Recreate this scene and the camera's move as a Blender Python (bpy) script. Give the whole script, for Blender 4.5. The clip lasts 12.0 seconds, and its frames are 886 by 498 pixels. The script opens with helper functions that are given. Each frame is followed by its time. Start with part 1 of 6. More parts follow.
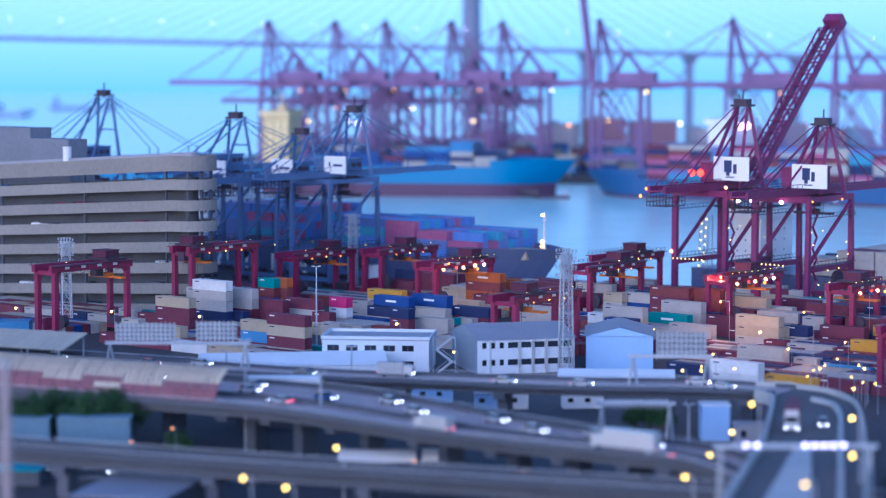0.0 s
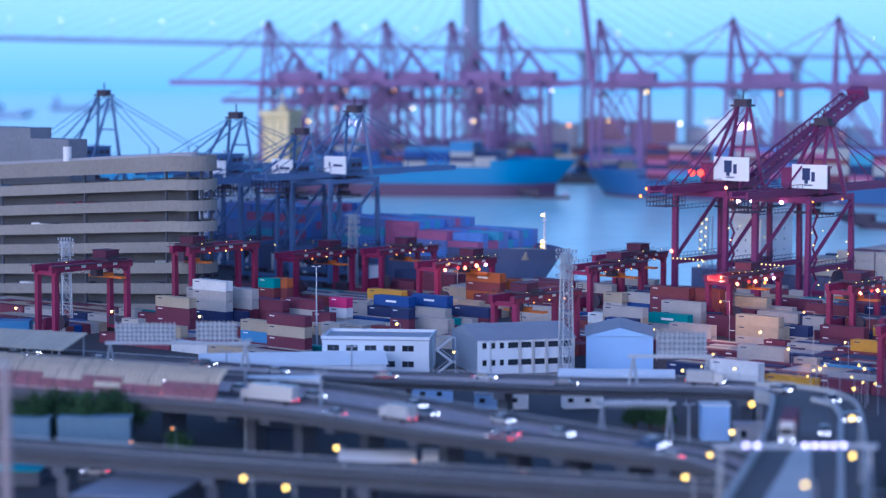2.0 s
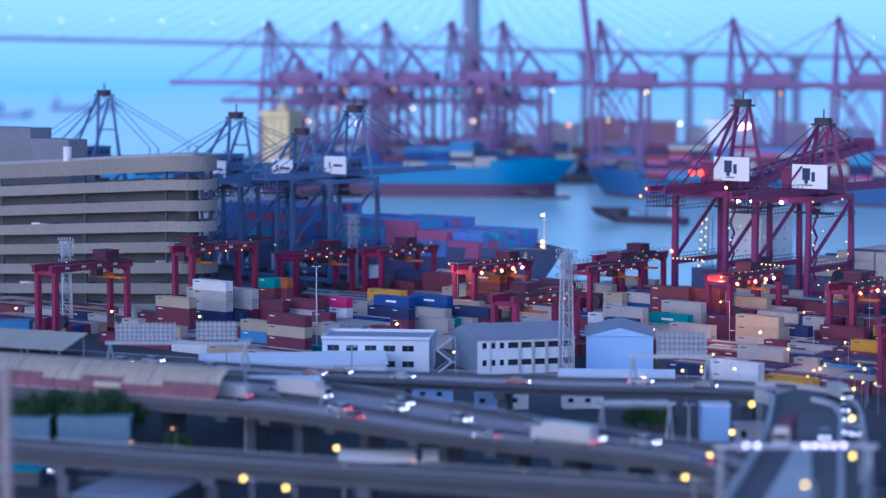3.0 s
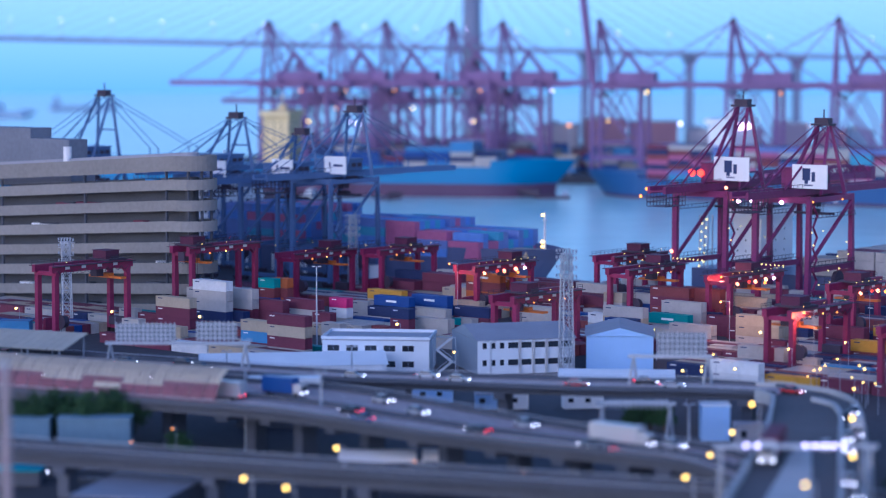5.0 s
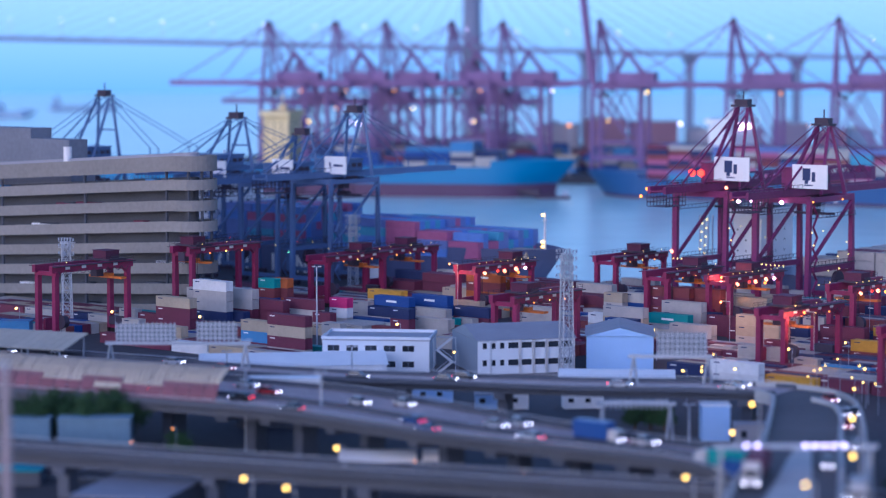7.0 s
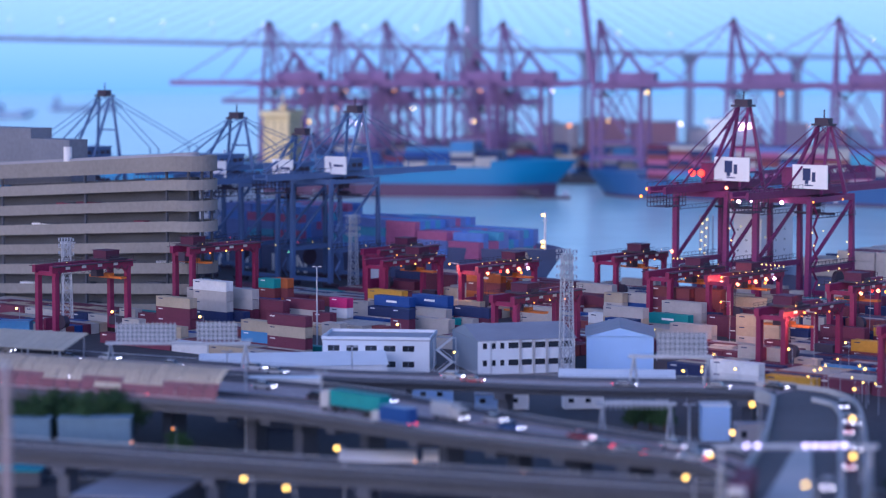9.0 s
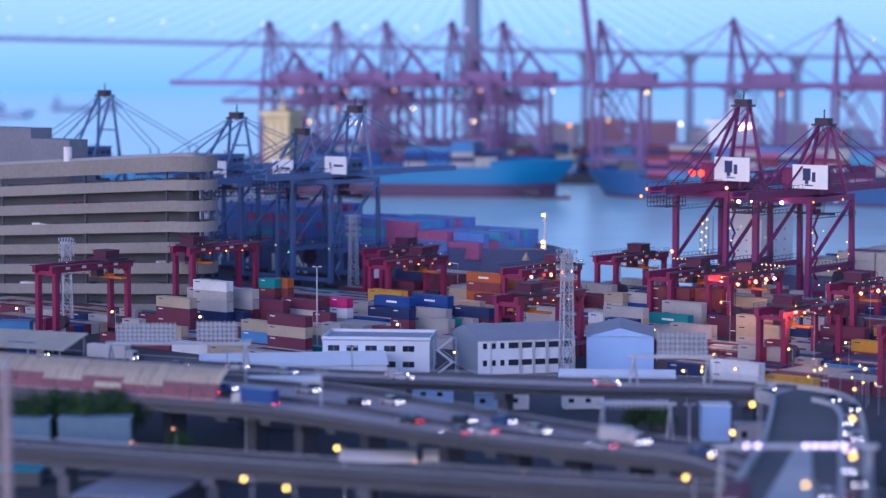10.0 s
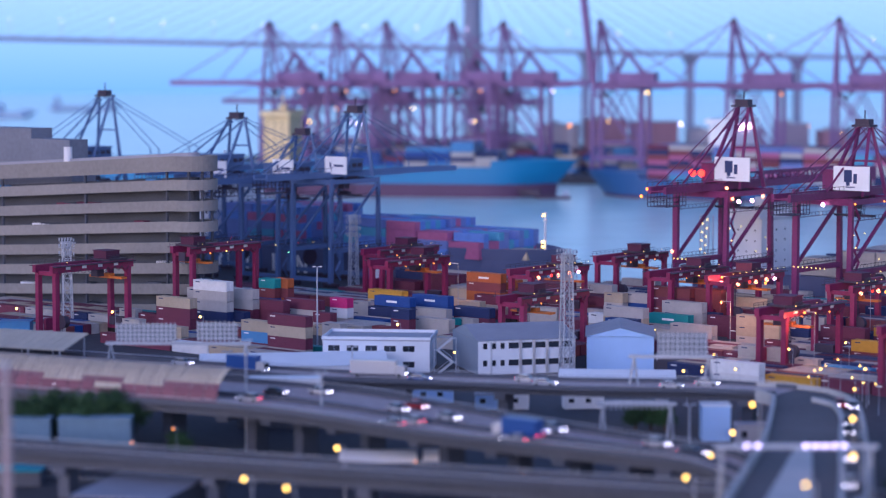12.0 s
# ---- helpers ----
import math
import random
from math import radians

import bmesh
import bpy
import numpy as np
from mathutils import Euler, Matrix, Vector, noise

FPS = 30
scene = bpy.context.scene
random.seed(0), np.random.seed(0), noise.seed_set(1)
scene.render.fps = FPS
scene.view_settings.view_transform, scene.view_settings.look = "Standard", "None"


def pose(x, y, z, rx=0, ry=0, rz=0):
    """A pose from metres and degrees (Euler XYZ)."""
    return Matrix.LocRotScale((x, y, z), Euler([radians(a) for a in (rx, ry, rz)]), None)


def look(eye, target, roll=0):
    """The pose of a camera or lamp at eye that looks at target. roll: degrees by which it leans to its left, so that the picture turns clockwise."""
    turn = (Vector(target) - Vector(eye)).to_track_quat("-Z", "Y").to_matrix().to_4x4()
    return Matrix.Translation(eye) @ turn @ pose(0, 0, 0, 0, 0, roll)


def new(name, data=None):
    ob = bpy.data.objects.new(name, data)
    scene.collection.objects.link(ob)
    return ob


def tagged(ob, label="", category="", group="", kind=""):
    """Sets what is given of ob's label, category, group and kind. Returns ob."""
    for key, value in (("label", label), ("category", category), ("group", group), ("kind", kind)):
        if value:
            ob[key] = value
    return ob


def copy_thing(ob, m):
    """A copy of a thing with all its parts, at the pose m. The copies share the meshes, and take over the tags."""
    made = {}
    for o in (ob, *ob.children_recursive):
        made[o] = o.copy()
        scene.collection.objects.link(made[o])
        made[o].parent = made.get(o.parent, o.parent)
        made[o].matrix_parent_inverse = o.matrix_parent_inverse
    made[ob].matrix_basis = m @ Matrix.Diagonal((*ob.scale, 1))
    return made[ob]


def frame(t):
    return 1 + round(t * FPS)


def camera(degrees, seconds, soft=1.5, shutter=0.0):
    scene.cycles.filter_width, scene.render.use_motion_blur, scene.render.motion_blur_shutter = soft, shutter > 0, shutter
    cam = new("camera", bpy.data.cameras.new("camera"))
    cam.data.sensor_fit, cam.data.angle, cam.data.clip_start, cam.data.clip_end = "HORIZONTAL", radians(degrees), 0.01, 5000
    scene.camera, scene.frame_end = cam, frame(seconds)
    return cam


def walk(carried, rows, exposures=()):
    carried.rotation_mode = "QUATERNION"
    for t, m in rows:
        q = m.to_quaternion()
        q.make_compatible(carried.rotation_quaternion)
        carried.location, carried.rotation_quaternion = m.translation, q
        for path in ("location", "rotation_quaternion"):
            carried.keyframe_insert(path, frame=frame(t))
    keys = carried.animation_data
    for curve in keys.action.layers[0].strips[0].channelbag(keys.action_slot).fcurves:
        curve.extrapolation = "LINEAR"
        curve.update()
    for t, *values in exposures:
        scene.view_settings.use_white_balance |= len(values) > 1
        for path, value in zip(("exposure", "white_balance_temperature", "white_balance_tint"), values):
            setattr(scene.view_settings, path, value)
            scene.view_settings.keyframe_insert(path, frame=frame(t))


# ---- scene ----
# ---- camera ----
cam = camera(22, 12.0, soft=1.1)
walk(cam, [(0, pose(0, 0, 74, 85.167, 0, 0)), (6, pose(0, 0, 74, 85.172, 0, 0.008)), (12, pose(0, 0, 74, 85.177, 0, 0.02))],
     exposures=[(0, 0.36, 4450, 23), (3, 0.08, 4430, 24), (6.5, 0.04, 4600, 29), (9.5, 0.06, 4830, 35), (12, 0.06, 4930, 37)])
cam.data.dof.use_dof, cam.data.dof.focus_distance, cam.data.dof.aperture_fstop = True, 570, 0.032

# ---- world and sun: an overcast dusk ----
SUN_ELEV, SUN_ROT = radians(14), radians(215)
world = bpy.data.worlds.new("world")
scene.world = world
world.use_nodes = True
wn, wl = world.node_tree.nodes, world.node_tree.links
sky = wn.new("ShaderNodeTexSky")
sky.sky_type, sky.sun_disc, sky.sun_elevation, sky.sun_rotation = "NISHITA", False, SUN_ELEV, SUN_ROT
wl.new(sky.outputs[0], wn["Background"].inputs[0])
wn["Background"].inputs[1].default_value = 0.16
lamp = bpy.data.lights.new("sun", "SUN")
lamp.energy, lamp.angle, lamp.color = 0.6, radians(40), (1.0, 0.9, 0.95)
sun = new("sun", lamp)
sun.matrix_world = look((-120, -300, 260), (0, 600, 0))


# ---- materials ----
def mat(name, color, rough=0.6, metal=0.0, vary=0.25, scale=0.6, bump=0.0, fine=6.0, ribs=0.0, rib_axis="X", spec=0.4):
    m = bpy.data.materials.new(name)
    m.use_nodes = True
    nt = m.node_tree
    n, l = nt.nodes, nt.links
    b = n["Principled BSDF"]
    b.inputs["Roughness"].default_value, b.inputs["Metallic"].default_value = rough, metal
    b.inputs["Specular IOR Level"].default_value = spec
    co = n.new("ShaderNodeTexCoord")
    a, c = n.new("ShaderNodeTexNoise"), n.new("ShaderNodeTexNoise")
    a.inputs["Scale"].default_value, c.inputs["Scale"].default_value = scale, fine
    a.inputs["Detail"].default_value = 5
    l.new(co.outputs["Object"], a.inputs["Vector"])
    l.new(co.outputs["Object"], c.inputs["Vector"])
    info = n.new("ShaderNodeObjectInfo")
    add = n.new("ShaderNodeMath")
    add.operation = "ADD"
    l.new(a.outputs["Fac"], add.inputs[0])
    l.new(c.outputs["Fac"], add.inputs[1])
    add2 = n.new("ShaderNodeMath")
    add2.operation = "MULTIPLY_ADD"
    l.new(info.outputs["Random"], add2.inputs[0])
    add2.inputs[1].default_value = 0.5
    l.new(add.outputs[0], add2.inputs[2])
    ramp = n.new("ShaderNodeMapRange")
    ramp.inputs["From Min"].default_value, ramp.inputs["From Max"].default_value = 0.6, 1.9
    ramp.inputs["To Min"].default_value, ramp.inputs["To Max"].default_value = 1 - vary, 1 + vary
    l.new(add2.outputs[0], ramp.inputs["Value"])
    mul = n.new("ShaderNodeVectorMath")
    mul.operation = "SCALE"
    mul.inputs[0].default_value = color
    l.new(ramp.outputs[0], mul.inputs["Scale"])
    l.new(mul.outputs[0], b.inputs["Base Color"])
    if bump or ribs:
        bp = n.new("ShaderNodeBump")
        bp.inputs["Strength"].default_value = 0.6
        bp.inputs["Distance"].default_value = max(bump, 0.04)
        if ribs:
            w = n.new("ShaderNodeTexWave")
            w.bands_direction = rib_axis
            w.inputs["Scale"].default_value = ribs
            l.new(co.outputs["Object"], w.inputs["Vector"])
            l.new(w.outputs["Fac"], bp.inputs["Height"])
        else:
            l.new(c.outputs["Fac"], bp.inputs["Height"])
        l.new(bp.outputs[0], b.inputs["Normal"])
    return m


def glow(name, color, strength):
    m = bpy.data.materials.new(name)
    m.use_nodes = True
    b = m.node_tree.nodes["Principled BSDF"]
    b.inputs["Base Color"].default_value = (*color, 1)
    b.inputs["Emission Color"].default_value = (*color, 1)
    b.inputs["Emission Strength"].default_value = strength
    return m


HOUSE_RED = mat("dark red machinery house paint", (0.085, 0.018, 0.05), 0.6, vary=0.3, scale=0.3)
QUAY_RED = mat("dark purple-red crane paint", (0.185, 0.03, 0.115), 0.5, vary=0.35, scale=0.15, fine=1.5)
CRANE_RED = mat("crane red paint", (0.23, 0.022, 0.08), 0.5, vary=0.3, scale=0.15, fine=1.5)
# Distance haze is mixed into this red, greying it towards mauve.
FAR_RED = mat("crane red with haze", (0.205, 0.125, 0.275), 0.6, vary=0.25, scale=0.1)
# Blue lifted so that the colour itself holds the haze before these cranes.
CRANE_BLUE = mat("dark blue crane paint with haze", (0.11, 0.17, 0.32), 0.5, vary=0.3, scale=0.15)
STEEL_DARK = mat("dark machinery steel", (0.065, 0.05, 0.075), 0.55, metal=0.3, scale=0.3)
GALV = mat("galvanised steel", (0.42, 0.46, 0.52), 0.5, metal=0.4, scale=0.5)
CONCRETE = mat("weathered concrete", (0.085, 0.095, 0.12), 0.85, vary=0.3, scale=0.12, bump=0.02, fine=2.0)
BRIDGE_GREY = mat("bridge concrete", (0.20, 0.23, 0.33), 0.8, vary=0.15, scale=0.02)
BEIGE = mat("beige spandrel concrete", (0.26, 0.25, 0.235), 0.85, vary=0.22, scale=0.07, fine=0.8)
STAIRGREY_WALL = mat("grey-blue weathered render", (0.20, 0.22, 0.27), 0.8, vary=0.2, scale=0.08, fine=0.8)
ASPHALT = mat("asphalt", (0.055, 0.052, 0.055), 0.85, vary=0.3, scale=0.08, fine=1.5)
ROADTOP = mat("worn road surface", (0.39, 0.33, 0.33), 0.8, vary=0.3, scale=0.06, fine=1.2)
YARD = mat("stained yard paving", (0.06, 0.058, 0.066), 0.8, vary=0.45, scale=0.03, fine=0.5)
WHITE = mat("white paint", (0.78, 0.79, 0.80), 0.6, vary=0.12, scale=0.2)
CREAM = mat("cream paint", (0.72, 0.58, 0.30), 0.6, vary=0.12, scale=0.1)
PALEBLUE = mat("pale blue sheet cladding", (0.36, 0.55, 0.85), 0.5, vary=0.1, scale=0.2, ribs=1.6)
GREYROOF = mat("grey sheet roof", (0.30, 0.31, 0.36), 0.55, vary=0.2, scale=0.2, ribs=1.2)
WHITEROOF = mat("white sheet roof", (0.80, 0.83, 0.86), 0.5, vary=0.12, scale=0.2, ribs=1.2)
GLASS = mat("dark window glass", (0.02, 0.025, 0.035), 0.12, vary=0.3, spec=0.8)
DARK = mat("dark interior", (0.025, 0.025, 0.03), 0.9, vary=0.3)
# Navy lightened to include the haze in front of the moored hulls.
HULL_DARK = mat("dark navy hull paint with haze", (0.10, 0.12, 0.22), 0.45, vary=0.25, scale=0.05)
HULL_BLUE = mat("light blue hull paint", (0.02, 0.19, 0.38), 0.45, vary=0.15, scale=0.03)
# Deep blue raised a little, haze across the water being part of it.
HULL_NAVY = mat("deep blue hull paint with haze", (0.035, 0.11, 0.27), 0.45, vary=0.2, scale=0.03)
# Paled and blued for distance haze, so the anchored ships stay faint.
PALE_HULL = mat("haze-pale hull paint", (0.25, 0.36, 0.52), 0.6)
BOOT_RED = mat("red antifouling paint", (0.10, 0.05, 0.10), 0.6, vary=0.25, scale=0.05)
LETTER = mat("white hull lettering", (0.85, 0.85, 0.82), 0.6, vary=0.15)
LETTER_DIM = mat("worn pale hull lettering", (0.12, 0.16, 0.28), 0.6)
RUBBER = mat("black rubber", (0.02, 0.02, 0.02), 0.8)
LEAF = mat("dark green foliage", (0.035, 0.085, 0.03), 0.7, vary=0.6, scale=1.5)
BARK = mat("bark", (0.10, 0.07, 0.05), 0.9)
ORANGE = mat("orange paint", (0.62, 0.18, 0.03), 0.5)
TEAL = mat("teal tarpaulin", (0.04, 0.42, 0.48), 0.6)
SIGN_BLUE = mat("blue sign mark", (0.03, 0.05, 0.14), 0.5)
G_AMBER = glow("amber lamp", (1.0, 0.30, 0.02), 2.6)
G_YELLOW = glow("sodium yellow lamp", (1.0, 0.56, 0.06), 7)
G_RED = glow("red lamp", (1.0, 0.04, 0.01), 4)
G_SPOT = glow("small yellow lamp", (1.0, 0.66, 0.12), 3)
G_PINK = glow("pinkish flood lamp", (1.0, 0.5, 0.5), 14)
G_HOT = glow("orange-red flood lamp", (1.0, 0.25, 0.07), 8)
G_GREEN = glow("green lamp", (0.3, 1.0, 0.35), 8)
G_LILAC = glow("lilac white lamp", (1.0, 0.75, 0.95), 5)

CONT = {
    "grey": mat("pale grey container", (0.44, 0.42, 0.40), 0.6, ribs=4),
    "beige": mat("beige container", (0.45, 0.38, 0.28), 0.6, ribs=4),
    "maroon": mat("maroon container", (0.15, 0.033, 0.068), 0.6, ribs=4),
    "rust": mat("rust red container", (0.21, 0.05, 0.06), 0.6, ribs=4),
    "blue": mat("blue container", (0.02, 0.07, 0.27), 0.55, ribs=4),
    "navy": mat("navy container", (0.02, 0.035, 0.12), 0.55, ribs=4),
    "orange": mat("orange container", (0.45, 0.12, 0.03), 0.55, ribs=4),
    "yellow": mat("yellow container", (0.60, 0.33, 0.03), 0.55, ribs=4),
    "teal": mat("teal container", (0.02, 0.27, 0.27), 0.55, ribs=4),
    "white": mat("white container", (0.72, 0.74, 0.76), 0.5, ribs=4),
    "magenta": mat("magenta container", (0.50, 0.02, 0.16), 0.5, ribs=4),
    "lightblue": mat("light blue container", (0.08, 0.25, 0.50), 0.5, ribs=4),
}

# Ship cargo colours, lightened to carry the haze over the water.
for hue, col in (("hazed blue", (0.13, 0.25, 0.60)), ("hazed red", (0.40, 0.12, 0.24)), ("hazed navy", (0.16, 0.22, 0.48)), ("hazed teal", (0.10, 0.34, 0.50))):
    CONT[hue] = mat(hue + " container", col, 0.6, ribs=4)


# ---- mesh helpers ----
def box(bm, x0, x1, y0, y1, z0, z1, m=None):
    vs = [bm.verts.new(Vector(p) if m is None else m @ Vector(p)) for p in
          ((x0, y0, z0), (x1, y0, z0), (x1, y1, z0), (x0, y1, z0), (x0, y0, z1), (x1, y0, z1), (x1, y1, z1), (x0, y1, z1))]
    for f in ((3, 2, 1, 0), (4, 5, 6, 7), (0, 1, 5, 4), (1, 2, 6, 5), (2, 3, 7, 6), (3, 0, 4, 7)):
        bm.faces.new([vs[i] for i in f])


def beam(bm, p, q, a=0.5, b=None, a2=None):
    """A bar of a by b from p to q; a2 tapers it."""
    p, q = Vector(p), Vector(q)
    b = a if b is None else b
    k = 1 if a2 is None else a2 / a
    d = (q - p).normalized()
    side = d.cross(Vector((0, 0, 1)))
    side = Vector((1, 0, 0)) if side.length < 1e-3 else side.normalized()
    up = side.cross(d)
    ring = []
    for c, g in ((p, 1), (q, k)):
        ring.append([bm.verts.new(c + side * (sx * a / 2 * g) + up * (sy * b / 2 * g)) for sx, sy in ((-1, -1), (1, -1), (1, 1), (-1, 1))])
    u, v = ring
    bm.faces.new(u[::-1])
    bm.faces.new(v)
    for i in range(4):
        bm.faces.new((u[i], u[(i + 1) % 4], v[(i + 1) % 4], v[i]))


def tube(bm, p, q, r, r2=None, n=10):
    p, q = Vector(p), Vector(q)
    r2 = r if r2 is None else r2
    d = (q - p).normalized()
    side = d.cross(Vector((0, 0, 1)))
    side = Vector((1, 0, 0)) if side.length < 1e-3 else side.normalized()
    up = side.cross(d)
    ra = [bm.verts.new(p + (side * math.cos(i * math.tau / n) + up * math.sin(i * math.tau / n)) * r) for i in range(n)]
    rb = [bm.verts.new(q + (side * math.cos(i * math.tau / n) + up * math.sin(i * math.tau / n)) * r2) for i in range(n)]
    bm.faces.new(ra[::-1])
    bm.faces.new(rb)
    for i in range(n):
        bm.faces.new((ra[i], ra[(i + 1) % n], rb[(i + 1) % n], rb[i]))


def prism(bm, outline, z0, z1, m=None):
    """A plan outline drawn up from z0 to z1."""
    m = m or Matrix()
    lo = [bm.verts.new(m @ Vector((x, y, z0))) for x, y in outline]
    hi = [bm.verts.new(m @ Vector((x, y, z1))) for x, y in outline]
    bm.faces.new(lo[::-1])
    bm.faces.new(hi)
    n = len(outline)
    for i in range(n):
        bm.faces.new((lo[i], lo[(i + 1) % n], hi[(i + 1) % n], hi[i]))


def ball(bm, c, r, n=1):
    bmesh.ops.create_icosphere(bm, subdivisions=n, radius=r, matrix=Matrix.Translation(c))


def mesh_of(name, bm, material):
    bmesh.ops.recalc_face_normals(bm, faces=bm.faces)
    me = bpy.data.meshes.new(name)
    bm.to_mesh(me)
    bm.free()
    for m in (material if isinstance(material, (list, tuple)) else [material]):
        me.materials.append(m)
    return me


def thing(name, m, label, category, group="", kind=""):
    ob = new(name)
    ob.matrix_basis = m
    return tagged(ob, label, category, group, kind)


def solid(name, bm, material, label="", category="", group="", kind="", m=None):
    ob = new(name, mesh_of(name, bm, material))
    if m is not None:
        ob.matrix_basis = m
    return tagged(ob, label, category, group, kind)


def part(name, bm, material, parent, label="", at=None):
    ob = new(name, mesh_of(name, bm, material))
    ob.parent = parent
    if at is not None:
        ob.matrix_basis = at
    return tagged(ob, label)


def shared(name, me, parent, m):
    ob = new(name, me)
    ob.parent, ob.matrix_basis = parent, m
    return ob


def one(fn, *args):
    bm = bmesh.new()
    fn(bm, *args)
    return bm


def boxes(*rows):
    bm = bmesh.new()
    for r in rows:
        box(bm, *r)
    return bm


def beams(*rows):
    bm = bmesh.new()
    for r in rows:
        beam(bm, *r)
    return bm


def balls(r, *places):
    bm = bmesh.new()
    for p in places:
        ball(bm, p, r)
    return bm


# The quay's own grid: s runs along the quay, w across it towards the water.
QUAY_TURN = -40.0
QUAY = pose(85, 656, 4, 0, 0, QUAY_TURN)


def yard(s, w, z=0, turn=0):
    return QUAY @ pose(s, w, z, 0, 0, turn)


# ---- water, ground, distance ----
def water_material():
    # The very pale base colour stands in for reflected bright sky.
    m = mat("harbour water", (0.58, 0.84, 0.78), 0.22, vary=0.15, scale=0.004, fine=0.05, spec=0.5)
    n, l = m.node_tree.nodes, m.node_tree.links
    co, tex, bp = n.new("ShaderNodeTexCoord"), n.new("ShaderNodeTexNoise"), n.new("ShaderNodeBump")
    tex.inputs["Scale"].default_value, tex.inputs["Detail"].default_value = 0.12, 6
    bp.inputs["Distance"].default_value, bp.inputs["Strength"].default_value = 0.5, 0.22
    l.new(co.outputs["Object"], tex.inputs["Vector"])
    l.new(tex.outputs["Fac"], bp.inputs["Height"])
    l.new(bp.outputs[0], n["Principled BSDF"].inputs["Normal"])
    return m


def sheet(name, corners, z, material, label):
    bm = bmesh.new()
    bm.faces.new([bm.verts.new((x, y, z)) for x, y in corners])
    return solid(name, bm, material, label, name.split("_")[0], kind="structure")


sheet("water", [(-6000, -1000), (6000, -1000), (6000, 5200), (-6000, 5200)], 0, water_material(), "calm blue harbour water with fine ripples")
solid("ground", boxes((-900, -50, -900, -22, -6, 0), (-50, 900, -900, 13, -6, 0)), YARD, "stained dark paving of the container terminal", "ground", kind="structure", m=QUAY)
FARQ = pose(60, 1330, 4, 0, 0, -14)
solid("ground_far_terminal", one(lambda bm: box(bm, -260, 900, 0, 500, -6, 0)), YARD, "grey paved ground of the terminal across the water", "ground", kind="structure", m=FARQ)


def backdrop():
    # Sky and sea haze are graded by height into this sheet's own glow.
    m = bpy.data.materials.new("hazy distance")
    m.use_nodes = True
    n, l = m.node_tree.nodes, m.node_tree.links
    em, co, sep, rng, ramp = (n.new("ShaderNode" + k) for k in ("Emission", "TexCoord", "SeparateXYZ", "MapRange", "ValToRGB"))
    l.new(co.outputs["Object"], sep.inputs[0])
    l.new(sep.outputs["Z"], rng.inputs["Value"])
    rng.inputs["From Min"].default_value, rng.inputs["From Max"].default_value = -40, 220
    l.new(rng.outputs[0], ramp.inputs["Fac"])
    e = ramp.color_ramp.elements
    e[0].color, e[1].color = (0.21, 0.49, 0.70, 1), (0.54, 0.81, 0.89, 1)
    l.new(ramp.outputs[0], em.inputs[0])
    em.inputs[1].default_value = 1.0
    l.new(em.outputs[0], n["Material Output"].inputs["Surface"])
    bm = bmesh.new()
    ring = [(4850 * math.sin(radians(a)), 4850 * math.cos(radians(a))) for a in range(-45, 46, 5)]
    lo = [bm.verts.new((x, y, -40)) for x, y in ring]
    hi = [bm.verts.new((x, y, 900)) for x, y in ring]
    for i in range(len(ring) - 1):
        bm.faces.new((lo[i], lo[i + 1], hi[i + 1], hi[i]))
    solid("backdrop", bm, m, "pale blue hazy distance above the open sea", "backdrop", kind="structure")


backdrop()


